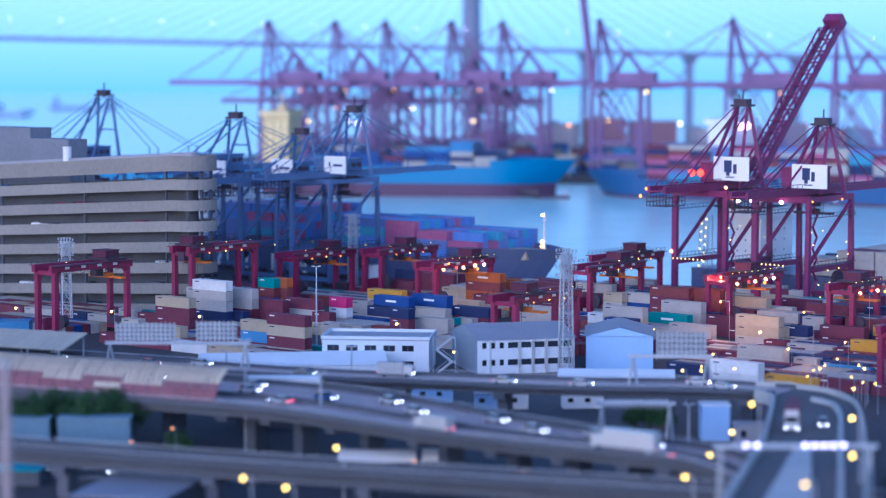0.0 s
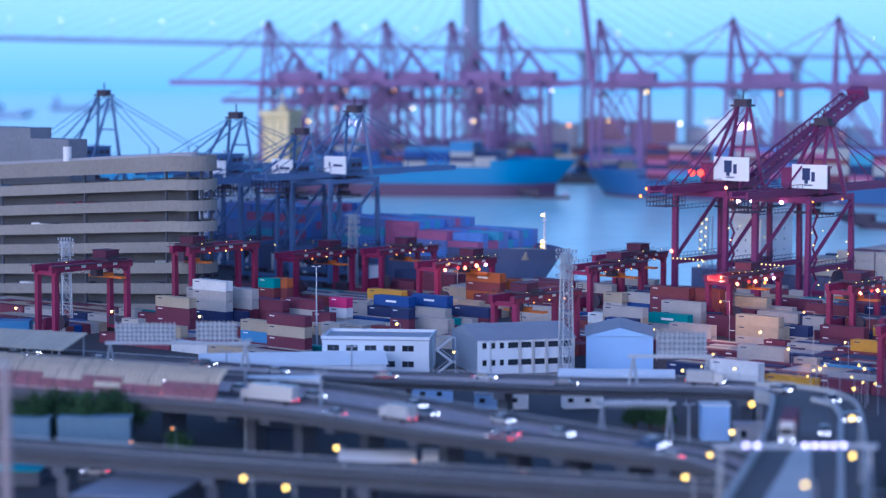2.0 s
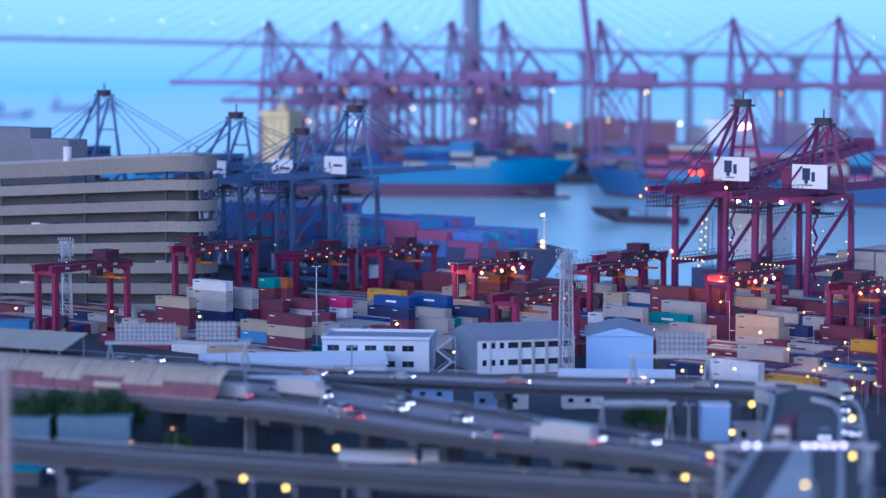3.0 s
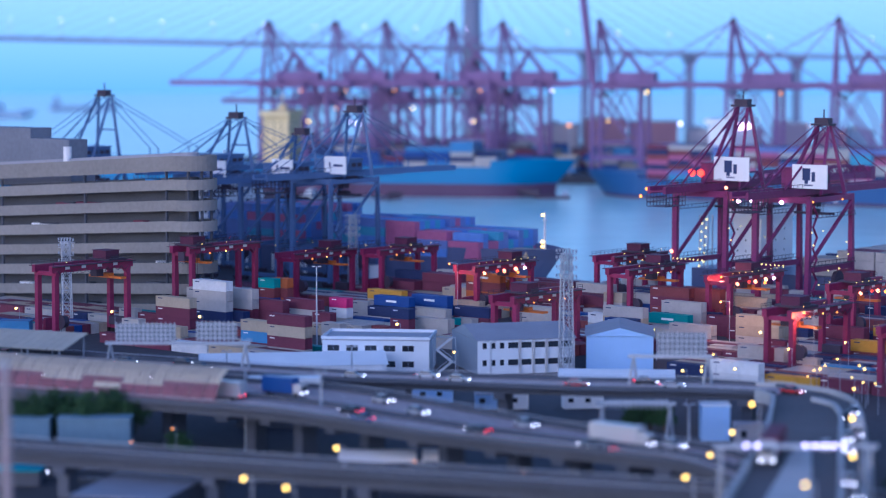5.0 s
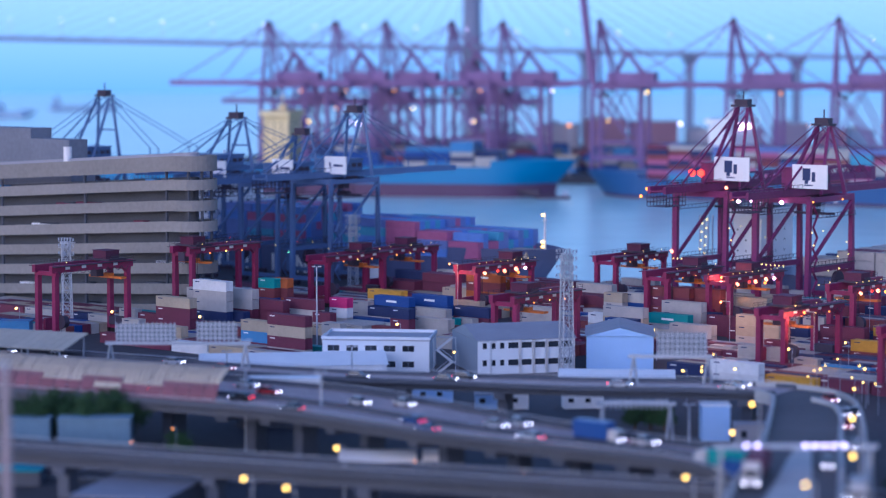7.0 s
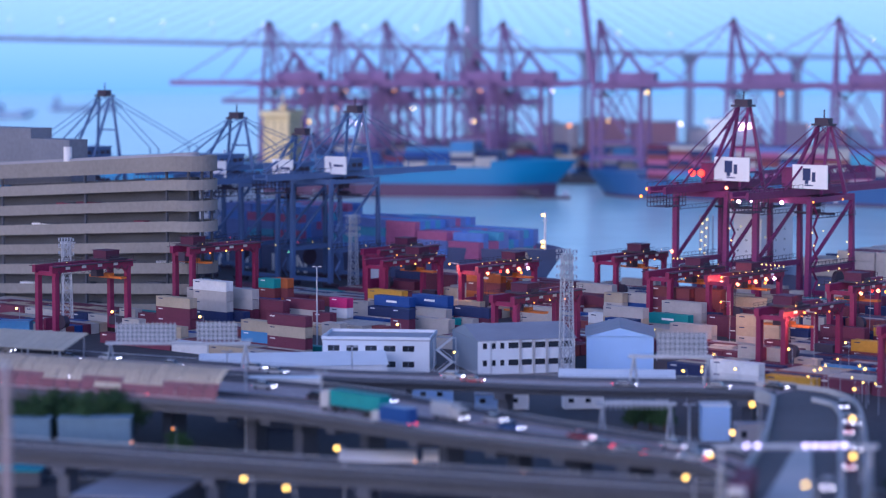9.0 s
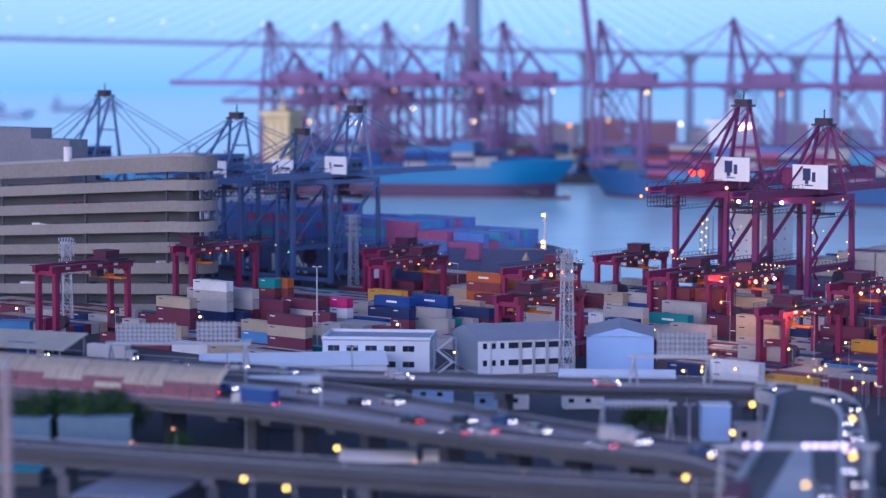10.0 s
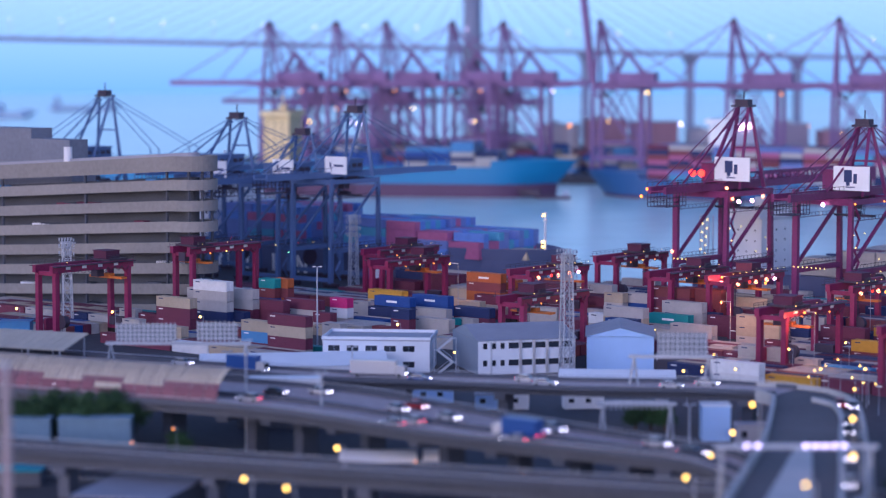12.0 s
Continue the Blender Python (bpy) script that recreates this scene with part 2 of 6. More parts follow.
# ---- quay cranes ----
def quay_crane(m, paint, label, lift=31, apex=56, gauge=24, base=17, reach=40, back=22, boom_up=0.0, sign=None, group="", heavy=1.0, floods=(), rear=0, drop=5.0, crown=1.9, house_h=5.2):
    """A ship-to-shore crane: x along the quay, y towards the water, standing on z = 0."""
    c = thing("quay_crane", m, label, "crane", group)
    g, b, k = gauge / 2, base / 2, heavy
    for x in (-b, b):
        for y in (-g, g):
            part("leg", beams(((x, y, 1.2), (x, y * 0.96, lift + 1), 1.5 * k, 1.5 * k, 1.2 * k)), paint, c)
            bm = boxes((x - 3, x + 3, y - 0.5, y + 0.5, 0.5, 1.4))
            for i in range(4):
                tube(bm, (x - 2.4 + i * 1.6, y - 0.35, 0.45), (x - 2.4 + i * 1.6, y + 0.35, 0.45), 0.45)
            part("bogie", bm, STEEL_DARK, c)
    for y in (-g, g):
        part("sill_beam", beams(((-b, y, 2.2), (b, y, 2.2), 1.2 * k, 1.4 * k)), paint, c)
        part("cross_beam", beams(((-b, y * 0.96, lift), (b, y * 0.96, lift), 1.4 * k, 1.8 * k)), paint, c)
    for x in (-b, b):
        part("portal_beam", beams(((x, -g, 11), (x, g, 11), 1.1 * k, 1.5 * k)), paint, c)
        part("brace", beams(((x, -g, 12), (x, g * 0.96, lift - 1), 0.8 * k)), paint, c)
        part("top_beam", beams(((x, -g, lift), (x, g, lift), 1.1 * k, 1.4 * k)), paint, c)
    # main girders with their lattice, then machinery, cab and trolley
    for x in (-2.6, 2.6):
        part("girder", beams(((x, -g - back, lift + 1.9), (x, g + 2, lift + 1.9), 0.9 * k, 2.0 * k)), paint, c)
    bm = bmesh.new()
    for i in range(int((gauge + back) / 4)):
        y = -g - back + i * 4
        beam(bm, (-2.6, y, lift + 1.6), (2.6, y + 4, lift + 1.6), 0.3)
        beam(bm, (-2.6, y, lift + 1.6), (2.6, y, lift + 1.6), 0.4)
    part("girder_bracing", bm, paint, c)
    # cage below the back reach
    y0 = -g - back
    if lift < 40:
        cage = part("service_platform", boxes((-3.2, 3.2, y0, y0 + 9.6, lift - 2.75, lift - 2.6)), STEEL_DARK, c)
        for i in range(7):
            for x in (-3.2, 3.2):
                part("hanger", beams(((x, y0 + i * 1.6, lift + 1), (x, y0 + i * 1.6, lift - 2.6), 0.16)), STEEL_DARK, cage)
        for z in (lift - 1.4, lift - 0.2):
            for x in (-3.2, 3.2):
                part("rail", beams(((x, y0, z), (x, y0 + 9.6, z), 0.18)), STEEL_DARK, cage)
            part("rail", beams(((-3.2, y0, z), (3.2, y0, z), 0.18)), STEEL_DARK, cage)
    house = part("machinery_house", boxes((-4.2, 4.2, -g + 6.5, -g + 19, lift + 3, lift + 3 + house_h), (-4.5, 4.5, -g + 6.2, -g + 19.3, lift + 3 + house_h, lift + 3.4 + house_h)), paint, c)
    bm = bmesh.new()
    for y in (-g + 8, -g + 11, -g + 14, -g + 16.5):
        bm = bmesh.new()
        box(bm, 4.2, 4.28, y, y + 2, lift + 4, lift + 3 + house_h * 0.7)
        part("louvre", bm, STEEL_DARK, house)
    part("trolley", boxes((-3, 3, g - 9, g - 4, lift + 0.4, lift + 1.2), (-2.4, 2.4, g - 8, g - 5, lift + 1.2, lift + 2.2)), STEEL_DARK, c)
    sp = part("spreader", boxes((-6, 6, g - 7.6, g - 5.4, lift - drop, lift - drop + 0.6), (-1.6, 1.6, g - 7.4, g - 5.6, lift - drop + 0.6, lift - drop + 1.5)), STEEL_DARK, c)
    part("hoist_rope", beams(*[((x, g - 6.5 + y, lift - drop + 1.4), (x * 1.2, g - 6.5 + y, lift + 0.6), 0.12) for x in (-1.5, 1.5) for y in (-0.8, 0.8)]), STEEL_DARK, sp)
    bm = bmesh.new()
    for i in range(int(gauge / 2)):
        pts = [(3.4, -g + 2 * i + 0.5 * j, lift + 0.9 - 1.7 * math.sin(math.pi * j / 4)) for j in range(5)]
        for p, q in zip(pts, pts[1:]):
            beam(bm, p, q, 0.13)
    part("festoon_cable", bm, STEEL_DARK, c)
    part("lift_shaft", beams(((-b - 1.1, -g + 1.4, 2), (-b - 1.1, -g + 1.4, lift + 3), 1.3)), paint, c)
    part("operator_cab", boxes((0.6, 3.0, g - 10.5, g - 8, lift - 2.6, lift)), STEEL_DARK, c)
    # A-frame and stays
    top = apex - 1
    bm = bmesh.new()
    for x in (-1, 1):
        beam(bm, (x * b * 0.75, g * 0.96, lift + 1), (x * crown, g - 1.5, top), 1.1 * k, 1.1 * k, 0.7 * k)
        beam(bm, (x * b * 0.7, g - 13, lift + 1), (x * crown, g - 2.5, top - 1), 0.8 * k)
        beam(bm, (x * 3.4, -g - 4, lift + 3), (x * 1.9, g - 2, top - 1.5), 0.45 * k)
    beam(bm, (-b * 0.45, g - 0.4, (lift + top) / 2), (b * 0.45, g - 0.4, (lift + top) / 2), 0.6 * k)
    part("a_frame", bm, paint, c)
    part("apex_platform", boxes((-3, 3, g - 4, g, top - 0.6, top), (-2.2, 2.2, g - 3.4, g - 0.8, top, top + 1.6), (-0.15, 0.15, g - 2, g - 1.7, top + 1.6, top + 4)), STEEL_DARK, c)
    if rear:
        bm = bmesh.new()
        for x in (-1, 1):
            beam(bm, (x * 5, g - 9, lift + 3), (x * 1.2, -3.5, rear), 0.8 * k)
            beam(bm, (x * 5, -g - 2, lift + 3), (x * 1.2, -3.5, rear), 0.8 * k)
        part("rear_frame", bm, paint, c)
        part("cable_reel_house", boxes((-5, 5, -g - 6, -g + 4, lift + 3, lift + 9)), paint, c)
        part("rope_house", boxes((-6, 6, -g + 3, -g + 22, lift + 2.9, lift + 8.6)), paint, c)
        part("walkway", boxes((-7.5, 7.5, -g - 14, g + 4, lift - 0.6, lift + 0.4)), paint, c)
        for x in (-b, b):
            part("lower_tie", beams(((x, -g, 20), (x, g, 20), 1.1)), paint, c)
            for y0 in (-1, 1):
                part("lower_brace", beams(((x, y0 * g, 20), (x, 0, lift - 2), 0.7)), paint, c)
    # the boom hinges at the water side
    hinge = Vector((0, g + 2, lift + 1.9))
    boom = new("boom", None)
    boom.parent = c
    boom.matrix_basis = Matrix.Translation(hinge) @ pose(0, 0, 0, boom_up)
    bm = bmesh.new()
    for x in (-2.4, 2.4):
        beam(bm, (x, 0, 0), (x, reach, 0), 0.9 * k, 1.9 * k)
    for i in range(int(reach / 5)):
        beam(bm, (-2.4, i * 5, 0.2), (2.4, i * 5, 0.2), 0.45)
        beam(bm, (-2.4, i * 5, 0.2), (2.4, i * 5 + 5, 0.2), 0.3)
    if reach > 50 and lift < 40:
        for x in (-2.4, 2.4):
            beam(bm, (x, 0, 3.0), (x, reach * 0.9, 3.0), 0.5)
            for i in range(int(reach / 5)):
                beam(bm, (x, i * 5, 0.5), (x, i * 5 + 2.5, 3.0), 0.3)
                beam(bm, (x, i * 5 + 2.5, 3.0), (x, i * 5 + 5, 0.5), 0.3)
        box(bm, -3, 3, reach - 3, reach, -1.4, 2.6)
    me = mesh_of("boom", bm, paint)
    scene.collection.objects.unlink(boom)
    bpy.data.objects.remove(boom)
    boom = new("boom", me)
    boom.parent = c
    boom.matrix_basis = Matrix.Translation(hinge) @ pose(0, 0, 0, boom_up)
    bm = bmesh.new()
    for x in (-2.2, 2.2):
        for f in (0.45, 0.9):
            beam(bm, (x, reach * f, 0.9), (x, reach * f, 3.2), 0.3)
    part("stay_bracket", bm, paint, boom)
    if boom_up < 5:
        bm = bmesh.new()
        for x in (-2.0, 2.0):
            for f in (0.45, 0.9):
                beam(bm, (x, g - 1.5, top), (x, hinge.y + reach * f, hinge.z + 3), 0.22 * k)
        part("forestay", bm, paint, c)
    bm = bmesh.new()
    for x in (-2.0, 2.0):
        beam(bm, (x, g - 2, top), (x, -g - back + 2, lift + 2.8), 0.22 * k)
    part("backstay", bm, paint, c)
    if lift < 40:
        for x in (-b - 1.0, b + 1.0):
            for z in (12.1, lift - 5):
                part("gallery", boxes((x - 0.5, x + 0.5, -g, g, z, z + 0.12)), STEEL_DARK, c)
                part("gallery_rail", beams(((x, -g, z + 1.1), (x, g, z + 1.1), 0.12), *[((x, -g + 2 * i, z), (x, -g + 2 * i, z + 1.1), 0.1) for i in range(int(gauge / 2) + 1)]), STEEL_DARK, c)
        for x in (-3.3, 3.3):
            part("girder_rail", beams(((x, -g - back, lift + 4.0), (x, g + 2, lift + 4.0), 0.12), *[((x, -g - back + 2.5 * i, lift + 2.8), (x, -g - back + 2.5 * i, lift + 4.0), 0.1) for i in range(int((gauge + back) / 2.5))]), STEEL_DARK, c)
        part("cable_reel", one(tube, (b + 0.8, 2, 7.5), (b + 2.0, 2, 7.5), 2.6, 2.6, 18), STEEL_DARK, c)
        part("rope_basket", beams(*[((x, g - 4 - i * 0.9, lift - 0.2), (x * 0.7, g - 4 - i * 0.9, lift - 5.5), 0.12) for x in (-2, 2) for i in range(6)]), STEEL_DARK, c)
    # stairs on one leg
    for i in range(int(lift / 3) - 1):
        y = -g + 1.2 if i % 2 else -g + 3.4
        part("stair_flight", beams(((b + 0.9, y, 2 + i * 3), (b + 0.9, -g + 4.6 - (y + g), 5 + i * 3), 0.7, 0.12)), paint, c)
    if sign:
        x0, x1, z0, z1, marks = sign
        board = part("sign_board", boxes((x0, x1, -g + 5.6, -g + 6.0, lift + z0, lift + z1), (x0 + 0.5, x0 + 0.8, -g + 6.0, -g + 6.2, lift + z0, lift + z1), (x1 - 0.8, x1 - 0.5, -g + 6.0, -g + 6.2, lift + z0, lift + z1)), WHITE, c, "white advertising board")
        bm = bmesh.new()
        for r in marks:
            box(bm, x0 + r[0] * (x1 - x0), x0 + r[1] * (x1 - x0), -g + 5.57, -g + 5.61, lift + z0 + r[2] * (z1 - z0), lift + z0 + r[3] * (z1 - z0))
        part("printed_mark", bm, SIGN_BLUE, board)
    for col, r, pts in floods:
        for p in pts:
            part("flood_lamp", balls(r, p), col, c, "lit flood lamp")
    return c, boom, hinge


MARK_A = [(0.30, 0.52, 0.35, 0.85), (0.36, 0.46, 0.2, 0.35), (0.56, 0.66, 0.3, 0.7), (0.35, 0.6, 0.12, 0.17)]
MARK_B = [(0.22, 0.30, 0.4, 0.66), (0.30, 0.36, 0.34, 0.4), (0.42, 0.86, 0.42, 0.55)]
QUAY_SPOTS = [(G_SPOT, 0.2, [(9.4, -12.4 + (i * 5) % 24, 3 + (i * 3.7) % 22) for i in range(12)] + [(-8.5 + 1.4 * i, -12.9, 12) for i in range(8)])]
FL1 = QUAY_SPOTS + [(G_RED, 1.15, [(-7, -6, 36.5), (-3.9, -6, 36.5)]), (G_AMBER, 0.5, [(-6, -33, 31), (-5.4, -31, 33)]), (G_PINK, 0.62, [(9.9, -7.5, 28.9), (9.9, -0.5, 28.9)]), (G_HOT, 0.5, [(9.4, -10, 29.8), (9.2, -12.8, 33), (-9.2, -12.8, 14), (9.4, 6, 29.8)])]
FL2 = QUAY_SPOTS + [(G_PINK, 0.62, [(0.7, -13.3, 29.6)]), (G_AMBER, 0.3, [(9.4, 5, 30), (9.4, -11, 30)])]
KR1, KR1_BOOM, KR1_HINGE = quay_crane(yard(-5, 0), QUAY_RED, "red quay crane with a white board and a moving boom", 31, 57, boom_up=44.5, reach=69, sign=(0.8, 12.6, 3.6, 10.4, MARK_A), group="red quay cranes", floods=FL1)
KR2, _, _ = quay_crane(yard(22, 0), QUAY_RED, "red quay crane with a white board and a lowered boom", 30.4, 52, boom_up=0, sign=(-0.2, 11, 2.9, 9.6, MARK_A), group="red quay cranes", reach=40, floods=FL2)
for s, lift, apex, sgn in ((-121, 32, 54.2, 2.2), (-143.4, 30.1, 46.8, 2.6), (-173, 32, 51.4, -0.6), (-237, 32.9, 58, None)):
    quay_crane(yard(s, -40), CRANE_BLUE, "dark blue quay crane with a lowered boom" + (" and white board" if sgn is not None else ""), lift, apex, 22, 16, group="dark blue quay cranes",
               sign=(0.5, 9.4, sgn, sgn + 5.4, MARK_B) if sgn is not None else None, reach=42, heavy=0.85, crown=3.2, house_h=3.2,
               floods=[(G_SPOT, 0.17, [(9, -12.8, 12), (9, 4, 12)]), (G_GREEN, 0.15, [(-8, -12.8, 10)]), (G_RED, 0.16, [(9, -3, 12.2)])])
far_lights = random.Random(31)
G_FAINT = glow("pale rose lamp", (1.0, 0.7, 0.75), 4)
FAR_CRANES = [(-107, 1400, 0), (-66, 1400, 0), (-35, 1400, 0), (5.5, 1400, 0), (37, 1400, 0), (92, 1330, 83), (165, 1290, 0), (218, 1250, 0)]
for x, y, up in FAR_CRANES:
    quay_crane(pose(x + 12, y + 6, 4, 0, 0, 72), FAR_RED, "tall haze-paled red quay crane across the water" + (", boom raised" if up else ""), 52, 91, 30, 20, 62, 26, up, group="far red quay cranes", heavy=1.6, rear=73, floods=[(far_lights.choice([G_AMBER, G_YELLOW, G_LILAC]), 0.8, [(5, far_lights.uniform(-20, 10), 49)]), (far_lights.choice([G_FAINT, G_YELLOW]), 0.7, [(5, far_lights.uniform(-15, 14), far_lights.choice([30, 53, 60]))])])

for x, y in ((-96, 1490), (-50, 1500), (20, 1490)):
    quay_crane(pose(x + 12, y + 6, 4, 0, 0, 72), FAR_RED, "lower haze-paled red quay crane behind the tall ones across the water", 39, 66, 26, 18, 50, 22, 0, group="far red quay cranes", heavy=1.5, rear=54, floods=[(far_lights.choice([G_AMBER, G_YELLOW]), 0.75, [(5, far_lights.uniform(-18, 8), 36)])])


# ---- yard gantries ----
def yard_gantry(m, label, trolley=0.0, lamps=(), up=0.0):
    """A gantry on tyres: spans y from -11.75 to 11.75, travels along x."""
    c = thing("yard_gantry", m, label, "gantry crane", "yard gantries")
    for y in (-11.75, 11.75):
        for x in (-3.2, 3.2):
            part("leg", beams(((x, y, 1.6), (x, y, 13.2 + up), 1.25, 1.35, 1.15)), CRANE_RED, c)
            part("knee", beams(((x, y * 0.97, 11.6 + up), (x, y * 0.86, 13.1 + up), 1.0, 0.7)), CRANE_RED, c)
            for dx in (-0.9, 0.9):
                part("wheel", one(tube, (x + dx, y - 0.35, 0.8), (x + dx, y + 0.35, 0.8), 0.8, 0.8, 14), RUBBER, c)
        part("sill_beam", boxes((-5, 5, y - 0.55, y + 0.55, 1.3, 2.2)), CRANE_RED, c)
        part("end_beam", boxes((-4.0, 4.0, y - 0.5, y + 0.5, 12.0 + up, 13.0 + up)), CRANE_RED, c)
    for x in (-3.2, 3.2):
        part("girder", boxes((x - 0.6, x + 0.6, -13.2, 13.2, 12.7 + up, 14.5 + up)), CRANE_RED, c)
    bm = bmesh.new()
    for x in (-4.1, 4.1):
        for z in (15.0 + up, 15.5 + up):
            beam(bm, (x, -13, z), (x, 13, z), 0.07)
        for i in range(14):
            beam(bm, (x, -13 + 2 * i, 14.4 + up), (x, -13 + 2 * i, 15.5 + up), 0.07)
    part("handrail", bm, STEEL_DARK, c)
    t = part("trolley", boxes((-3.9, 3.9, trolley - 3, trolley + 3, 14.5, 15.0), (0.9, 3.0, trolley - 1.2, trolley + 1.2, 15.0, 15.6), (3.3, 3.4, trolley - 2.8, trolley + 2.8, 15.9, 16.0)), STEEL_DARK, c)
    part("hoist_house", boxes((-2.4, 2.4, trolley - 2.6, trolley + 1.8, 15.0, 16.9), (-2.6, 2.6, trolley - 2.8, trolley + 2.0, 16.9, 17.05)), HOUSE_RED, t)
    part("operator_cab", boxes((-1.2, 1.2, trolley - 4.6, trolley - 2.4, 10.6, 13.0)), STEEL_DARK, t)
    part("spreader", boxes((-6.0, 6.0, trolley - 0.9, trolley + 0.9, 10.0, 10.5), (-1.5, 1.5, trolley - 0.8, trolley + 0.8, 10.5, 11.2)), ORANGE, t)
    part("hoist_rope", beams(*[((x, trolley + y, 11), (x * 0.9, trolley + y, 14.5), 0.08) for x in (-1.4, 1.4) for y in (-0.7, 0.7)]), STEEL_DARK, t)
    part("electrical_house", boxes((-4.9, -3.9, -9, -4, 2.3, 5.0), (-4.8, -4.0, -8.8, -4.2, 5.0, 5.3)), CRANE_RED, c)
    drum = bmesh.new()
    tube(drum, (4.3, -11.2, 5.2), (4.3, -9.6, 5.2), 1.5, n=16)
    tube(drum, (4.3, -11.3, 5.2), (4.3, -11.2, 5.2), 1.8, n=16)
    part("cable_drum", drum, STEEL_DARK, c)
    ladder = beams(((4.0, -11.2, 2), (4.0, -11.2, 13 + up), 0.09), ((4.0, -10.6, 2), (4.0, -10.6, 13 + up), 0.09), *[((4.0, -11.2, 2.4 + 0.8 * i), (4.0, -10.6, 2.4 + 0.8 * i), 0.06) for i in range(13)])
    part("ladder", ladder, STEEL_DARK, c)
    fest = bmesh.new()
    for i in range(10):
        pts = [(4.5, -12 + 2.3 * i + 0.575 * j, 13.3 + up - 1.1 * math.sin(math.pi * j / 4)) for j in range(5)]
        for p, q in zip(pts, pts[1:]):
            beam(fest, p, q, 0.11)
    part("festoon_cable", fest, STEEL_DARK, c)
    part("walkway", boxes((3.85, 4.9, -13.2, 13.2, 14.2 + up, 14.36 + up), (-4.9, -3.85, -13.2, 13.2, 14.2 + up, 14.36 + up)), STEEL_DARK, c)
    part("engine_box", boxes((-2.4, 2.4, 10.4, 12.2, 2.3, 4.4)), STEEL_DARK, c)
    bm = bmesh.new()
    for i in range(4):
        box(bm, 3.82, 3.88, -9 + i * 5.2, -7.6 + i * 5.2, 13.4 + up, 14.1 + up)
    part("number_plate", bm, WHITE, c)
    for i, (col, x, y, z, r) in enumerate(lamps):
        part("work_lamp", balls(r, (x, y, z + up)), col, c, "lit work lamp")
    t.matrix_basis = pose(0, 0, up)
    return c


SPOTS = [(G_SPOT, 4.25, -12 + 3 * i, 15.2, 0.11) for i in range(9)]
LAMPS = SPOTS[1::3] + [(G_AMBER, 4.0, -6, 12.6, 0.22), (G_AMBER, 4.0, 6, 12.6, 0.22), (G_YELLOW, 4.0, 0, 12.8, 0.18)]
HOT = SPOTS + [(G_HOT, 4.0, -9.5, 12.4, 0.5), (G_RED, 4.0, -4.0, 12.6, 0.4), (G_HOT, 4.0, -1, 12.4, 0.55), (G_HOT, 4.0, 4, 12.6, 0.6), (G_PINK, 4.0, 8, 12.6, 0.5), (G_AMBER, 0, 10, 11, 0.45)]
RTG = {}
for key, s, w, tr, lm in (("A", -76, -181.4, 8, LAMPS[:1]), ("B", -81.6, -130, -8, LAMPS), ("C", -91, -80.5, 6, LAMPS), ("D", -81.4, -55, 3, LAMPS), ("E", -42.2, -77, 7, HOT),
                          ("F", 28, -131.4, -4, LAMPS), ("G", -16.4, -30, 4, LAMPS), ("H", 5, -58.8, 6, LAMPS), ("I", 39.6, -58.5, 2, HOT), ("J", 103.8, -115.2, -5, LAMPS), ("K", 75, -58.5, -4, HOT),
                          ("L", 118, -85, 4, HOT), ("M", 128, -128, -6, LAMPS), ("N", 112, -57, 5, HOT)):
    RTG[key] = (yard_gantry(yard(s, w), "red rubber-tyred yard gantry over the container stacks", tr, lm, {"A": 4.5, "B": 5.5}.get(key, 0.0)), s, w)


# ---- containers ----
CONT_MESH = {}


def container_meshes(color, length):
    if (color, length) in CONT_MESH:
        return CONT_MESH[color, length]
    h, w, l = 2.59, 1.22, length / 2
    bm = boxes((-l + 0.1, l - 0.1, -w + 0.05, w - 0.05, 0.1, h - 0.04))
    for x in (-l, l - 0.16):
        for y in (-w, w - 0.14):
            box(bm, x, x + 0.16, y, y + 0.14, 0, h)
    for y in (-w, w - 0.1):
        box(bm, -l + 0.16, l - 0.16, y, y + 0.1, 0, 0.16)
        box(bm, -l + 0.16, l - 0.16, y, y + 0.1, h - 0.1, h)
    body = mesh_of("container_body", bm, CONT[color])
    bm = boxes((l - 0.1, l - 0.02, -w + 0.16, -0.02, 0.16, h - 0.12), (l - 0.02, l + 0.03, -0.9, -0.85, 0.1, h - 0.1), (l - 0.02, l + 0.03, -0.35, -0.3, 0.1, h - 0.1))
    door = mesh_of("door", bm, CONT[color])
    pale = color in ("grey", "beige", "white", "yellow")
    bm = boxes((-l + 0.9, -l + 2.4, -w - 0.012, -w + 0.06, h - 0.66, h - 0.42))
    if color in ("blue", "magenta", "orange", "teal") and l > 4:
        bm.free()
        bm = boxes((-1.9, 1.7, -w - 0.012, -w + 0.06, 0.95, 1.5))
    mark = mesh_of("printed_bar", bm, SIGN_BLUE if pale else LETTER)
    CONT_MESH[color, length] = body, door, mark
    return CONT_MESH[color, length]


def container(m, color, length=12.19, group="stacked containers"):
    body, door, mark = container_meshes(color, length)
    ob = new("shipping_container", body)
    ob.matrix_basis = m
    shared("printed_bar", mark, ob, Matrix())
    shared("door", door, ob, Matrix())
    shared("door", door, ob, Matrix.Scale(-1, 4, (0, 1, 0)))
    size = "forty-foot" if length > 7 else "twenty-foot"
    return tagged(ob, "%s corrugated %s shipping container with double doors" % ({"lightblue": "light blue"}.get(color, color), size), "container", group)


